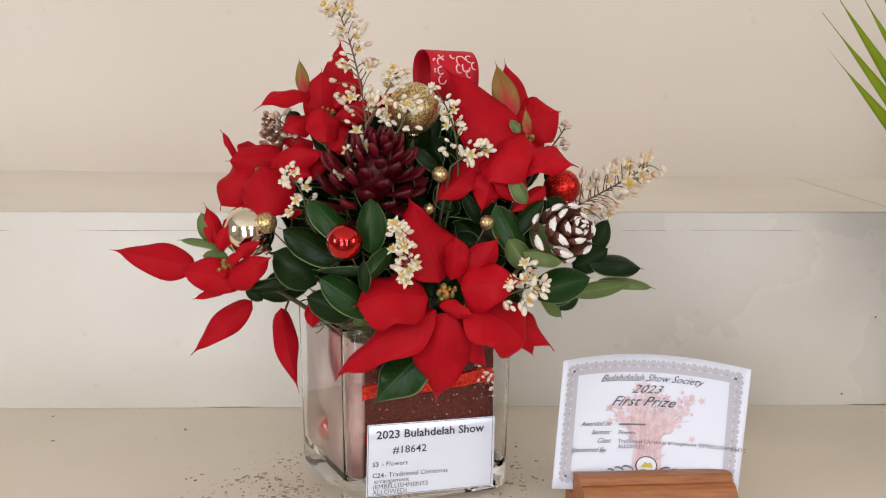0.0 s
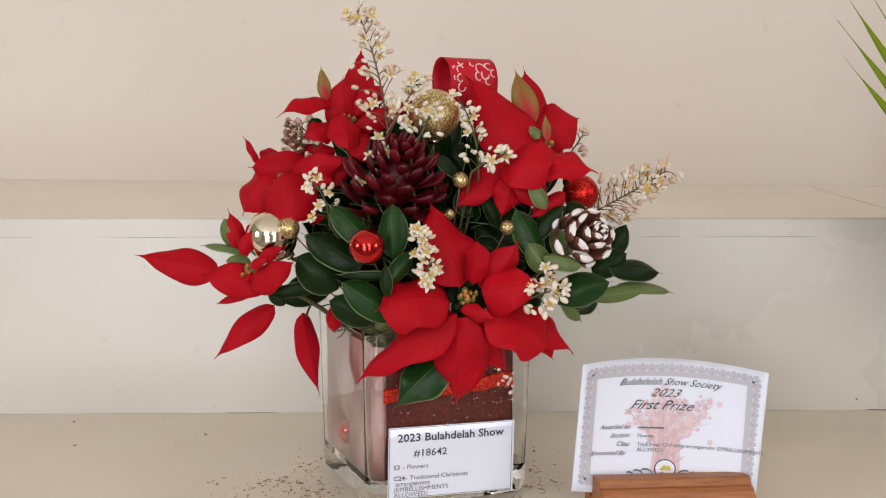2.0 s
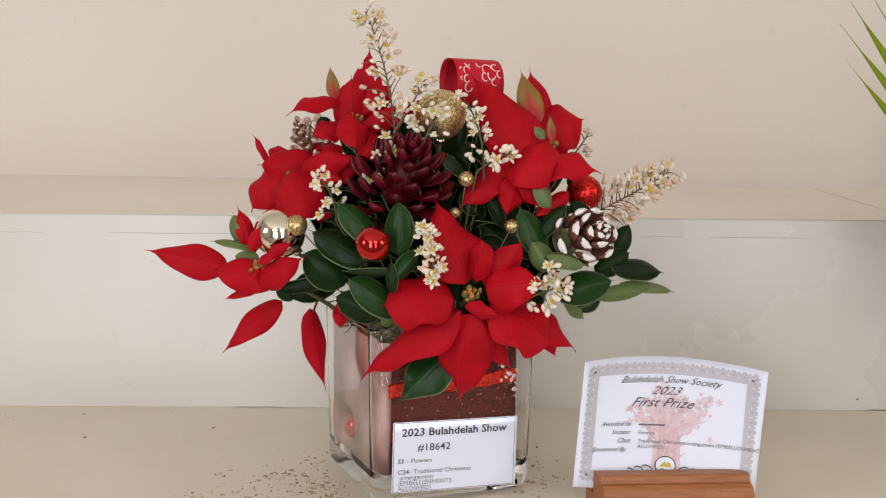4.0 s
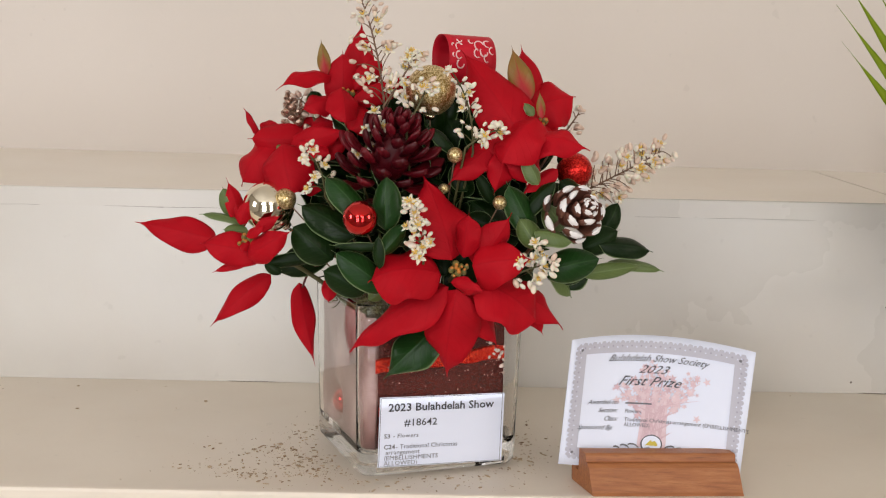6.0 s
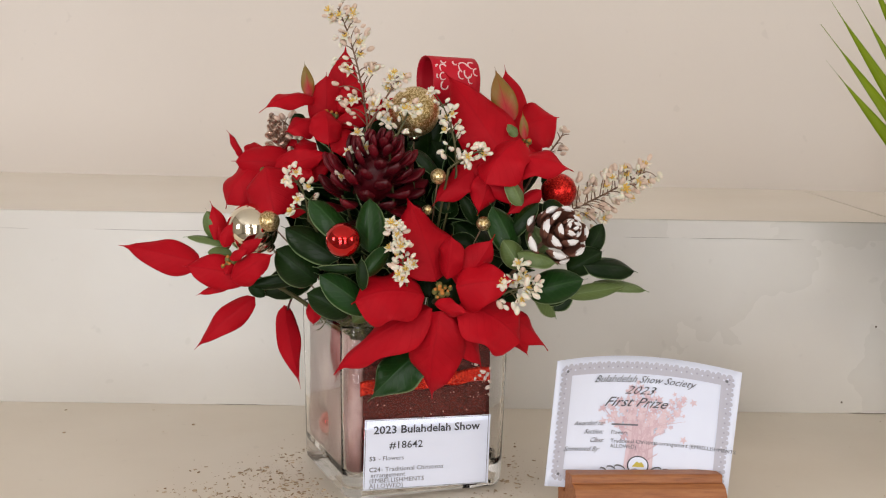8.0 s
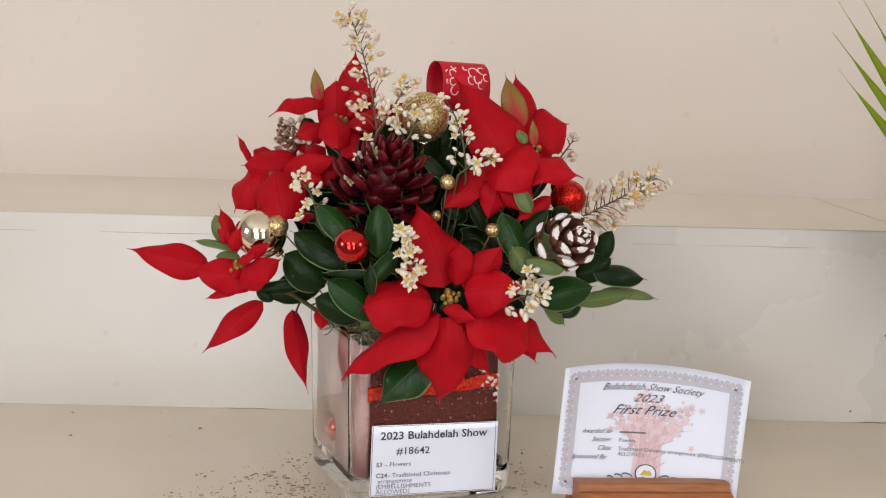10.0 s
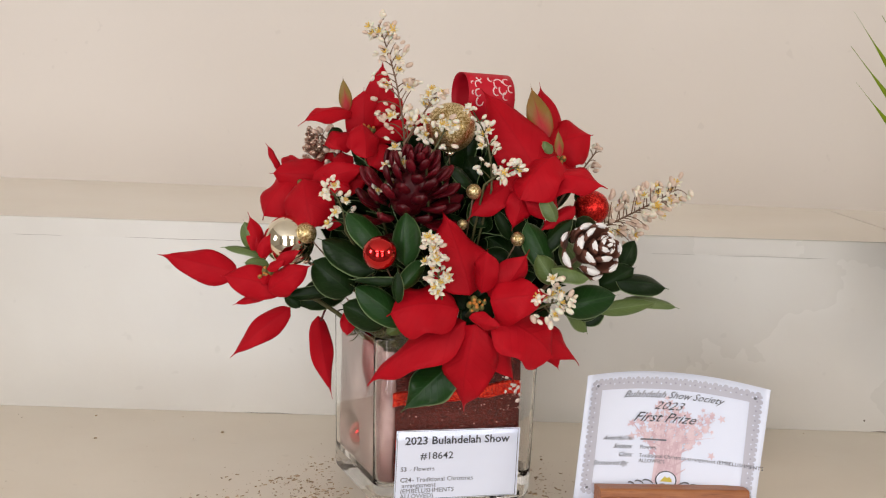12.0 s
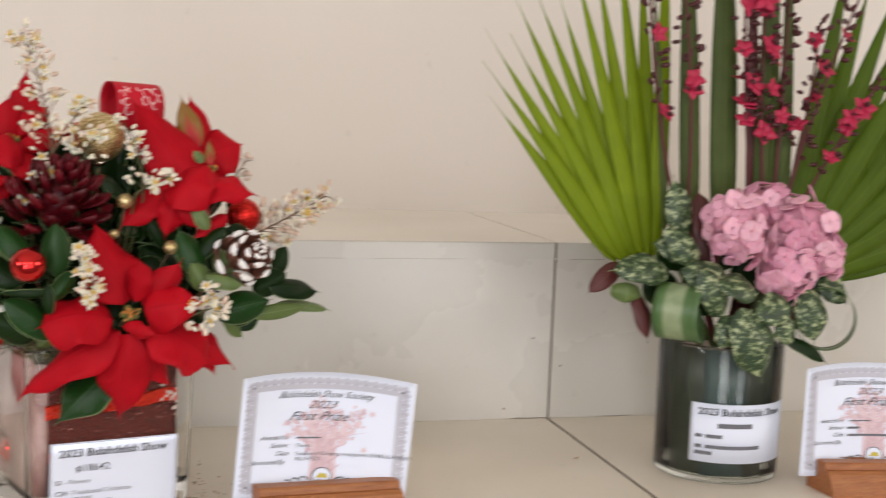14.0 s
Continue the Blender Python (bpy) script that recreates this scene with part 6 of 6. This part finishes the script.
foliage_leaf((0.5520, 0.0000, 0.2185), (0.5043, 0.0100, 0.2276), 0.0296, SPECKLED, 0, "oval")
foliage_leaf((0.5449, -0.0100, 0.2091), (0.5101, 0.0000, 0.2446), 0.0262, SPECKLED, -10, "oval")
foliage_leaf((0.5726, -0.0200, 0.1947), (0.5176, -0.0200, 0.2051), 0.0313, SPECKLED, 0, "oval")
foliage_leaf((0.5638, -0.0300, 0.1645), (0.5321, -0.0300, 0.2117), 0.0311, SPECKLED, 0, "oval")
foliage_leaf((0.5969, -0.0300, 0.1856), (0.5502, -0.0300, 0.1961), 0.0313, SPECKLED, 20, "oval")
foliage_leaf((0.5778, -0.0350, 0.1732), (0.6022, -0.0400, 0.1033), 0.0481, SPECKLED, -5, "oval")
foliage_leaf((0.5753, -0.0300, 0.1645), (0.5577, -0.0350, 0.1338), 0.0261, SPECKLED, 0, "oval")
foliage_leaf((0.6329, -0.0300, 0.1749), (0.5899, -0.0350, 0.1652), 0.0336, SPECKLED, 0, "oval")
foliage_leaf((0.6524, -0.0200, 0.1894), (0.6597, -0.0300, 0.1359), 0.0353, SPECKLED, 0, "oval")
foliage_leaf((0.6788, 0.0000, 0.1974), (0.7056, -0.0100, 0.1713), 0.0273, SPECKLED, 0, "oval")
foliage_leaf((0.6219, -0.0300, 0.1642), (0.6360, -0.0300, 0.1345), 0.0244, SPECKLED, 0, "oval")
foliage_leaf((0.4794, 0.0000, 0.1916), (0.4779, 0.0000, 0.1705), 0.0314, PALE_LEAF, 0, "oval")
foliage_leaf((0.4759, 0.0100, 0.2082), (0.4393, 0.0000, 0.1800), 0.0188, CROTON, 0, "oval")
foliage_leaf((0.4886, 0.0100, 0.1848), (0.5034, 0.0000, 0.1340), 0.0190, CROTON, -10, "oval")
foliage_leaf((0.6389, -0.0200, 0.1705), (0.6383, -0.0200, 0.1407), 0.0139, CROTON, 0, "oval")
foliage_leaf((0.6322, -0.0200, 0.1418), (0.6756, -0.0300, 0.1177), 0.0139, LEAF, 0, "oval")
foliage_leaf((0.5750, 0.0200, 0.1998), (0.5616, 0.0400, 0.2795), 0.0326, CROTON, 0, "oval")
foliage_leaf((0.5347, 0.0300, 0.1654), (0.5147, 0.0300, 0.2036), 0.0357, LEAF, -20, "oval")
foliage_leaf((0.5771, 0.0300, 0.1541), (0.5655, 0.0300, 0.1929), 0.0361, LEAF, -10, "oval")
foliage_leaf((0.6180, 0.0300, 0.1763), (0.6151, 0.0300, 0.2152), 0.0364, LEAF, 0, "oval")
foliage_leaf((0.6673, 0.0300, 0.1762), (0.6735, 0.0300, 0.2156), 0.0368, LEAF, 10, "oval")
foliage_leaf((0.6995, 0.0300, 0.1648), (0.6775, 0.0300, 0.2044), 0.0369, LEAF, 20, "oval")
foliage_leaf((0.5444, 0.0300, 0.1983), (0.5331, 0.0300, 0.2364), 0.0357, LEAF, -20, "oval")
foliage_leaf((0.5921, 0.0300, 0.1985), (0.5894, 0.0300, 0.2370), 0.0361, LEAF, -10, "oval")
foliage_leaf((0.6380, 0.0300, 0.1538), (0.6443, 0.0300, 0.1931), 0.0366, LEAF, 0, "oval")
foliage_leaf((0.6825, 0.0300, 0.1422), (0.6606, 0.0300, 0.1819), 0.0369, LEAF, 10, "oval")
foliage_leaf((0.5644, 0.0300, 0.1653), (0.5529, 0.0300, 0.2038), 0.0360, LEAF, 20, "oval")
leaf_loop((0.532, -0.012, 0.1660), 0.0250, 0.044, (0.70, -0.71, 0), "broad striped green leaf rolled into a loop")
leaf_loop((0.682, -0.010, 0.1590), 0.0285, 0.018, (0.44, 0.9, 0), "striped green leaf looped beside the speckled leaves")

# ---- plant crumbs and specks on the shelf ----
def crumbs():
    rng = random.Random(41)
    top = thing("plant_crumbs", (0, 0, 0.0), "scattered dry brown plant crumbs and seeds on the painted shelf", "crumbs", kind="stuff")
    bm = bmesh.new()
    spots = []
    heaps = [(rng.gauss(-0.105, 0.04), rng.gauss(0.0, 0.045), rng.uniform(0.006, 0.022)) for _ in range(26)]
    for _ in range(1500):
        if rng.random() < 0.55:
            a = rng.uniform(0, math.tau)
            r = 0.080 + abs(rng.gauss(0, 0.026))
            x, y = r * math.cos(a) * 1.1, 0.034 + r * math.sin(a) * 0.95
        else:
            hx, hy, spread = rng.choice(heaps)
            x, y = rng.gauss(hx, spread), rng.gauss(hy, spread)
        q = VASE.inverted() @ Vector((x, y, 0))
        if y < FRONT_Y + 0.004 or y > RISER_Y - 0.003 or (abs(q.x) < 0.071 and abs(q.y) < 0.071) or (x > 0.13 and y < -0.02):
            continue
        spots.append((x, y, 0.00022 + 0.0011 * rng.random() ** 3))
    for _ in range(60):
        spots.append((rng.uniform(-0.5, 0.9), rng.uniform(FRONT_Y + 0.01, RISER_Y - 0.01), rng.uniform(0.0002, 0.0006)))
    for x, y, r in ((-0.347, 0.219, 0.0013), (-0.325, 0.136, 0.0015), (-0.209, 0.170, 0.0019), (0.472, 0.086, 0.0022), (-0.05, 0.2, 0.0016), (-0.09, 0.155, 0.0018), (-0.17, -0.03, 0.002)):
        spots.append((x, y, r))
    for x, y, r in spots:
        if (0.13 < x < 0.27 or 0.65 < x < 0.8) and y < -0.015:
            continue
        made = bmesh.ops.create_icosphere(bm, subdivisions=1, radius=r)["verts"]
        m = Matrix.Translation((x, y, r * 0.4)) @ Matrix.Rotation(rng.uniform(0, 6), 4, "Z") @ Matrix.Diagonal((rng.uniform(0.8, 3.2), rng.uniform(0.5, 1.1), 0.5, 1))
        bmesh.ops.transform(bm, matrix=m, verts=made)
    part("crumbs", bm, CRUMB, top)


crumbs()
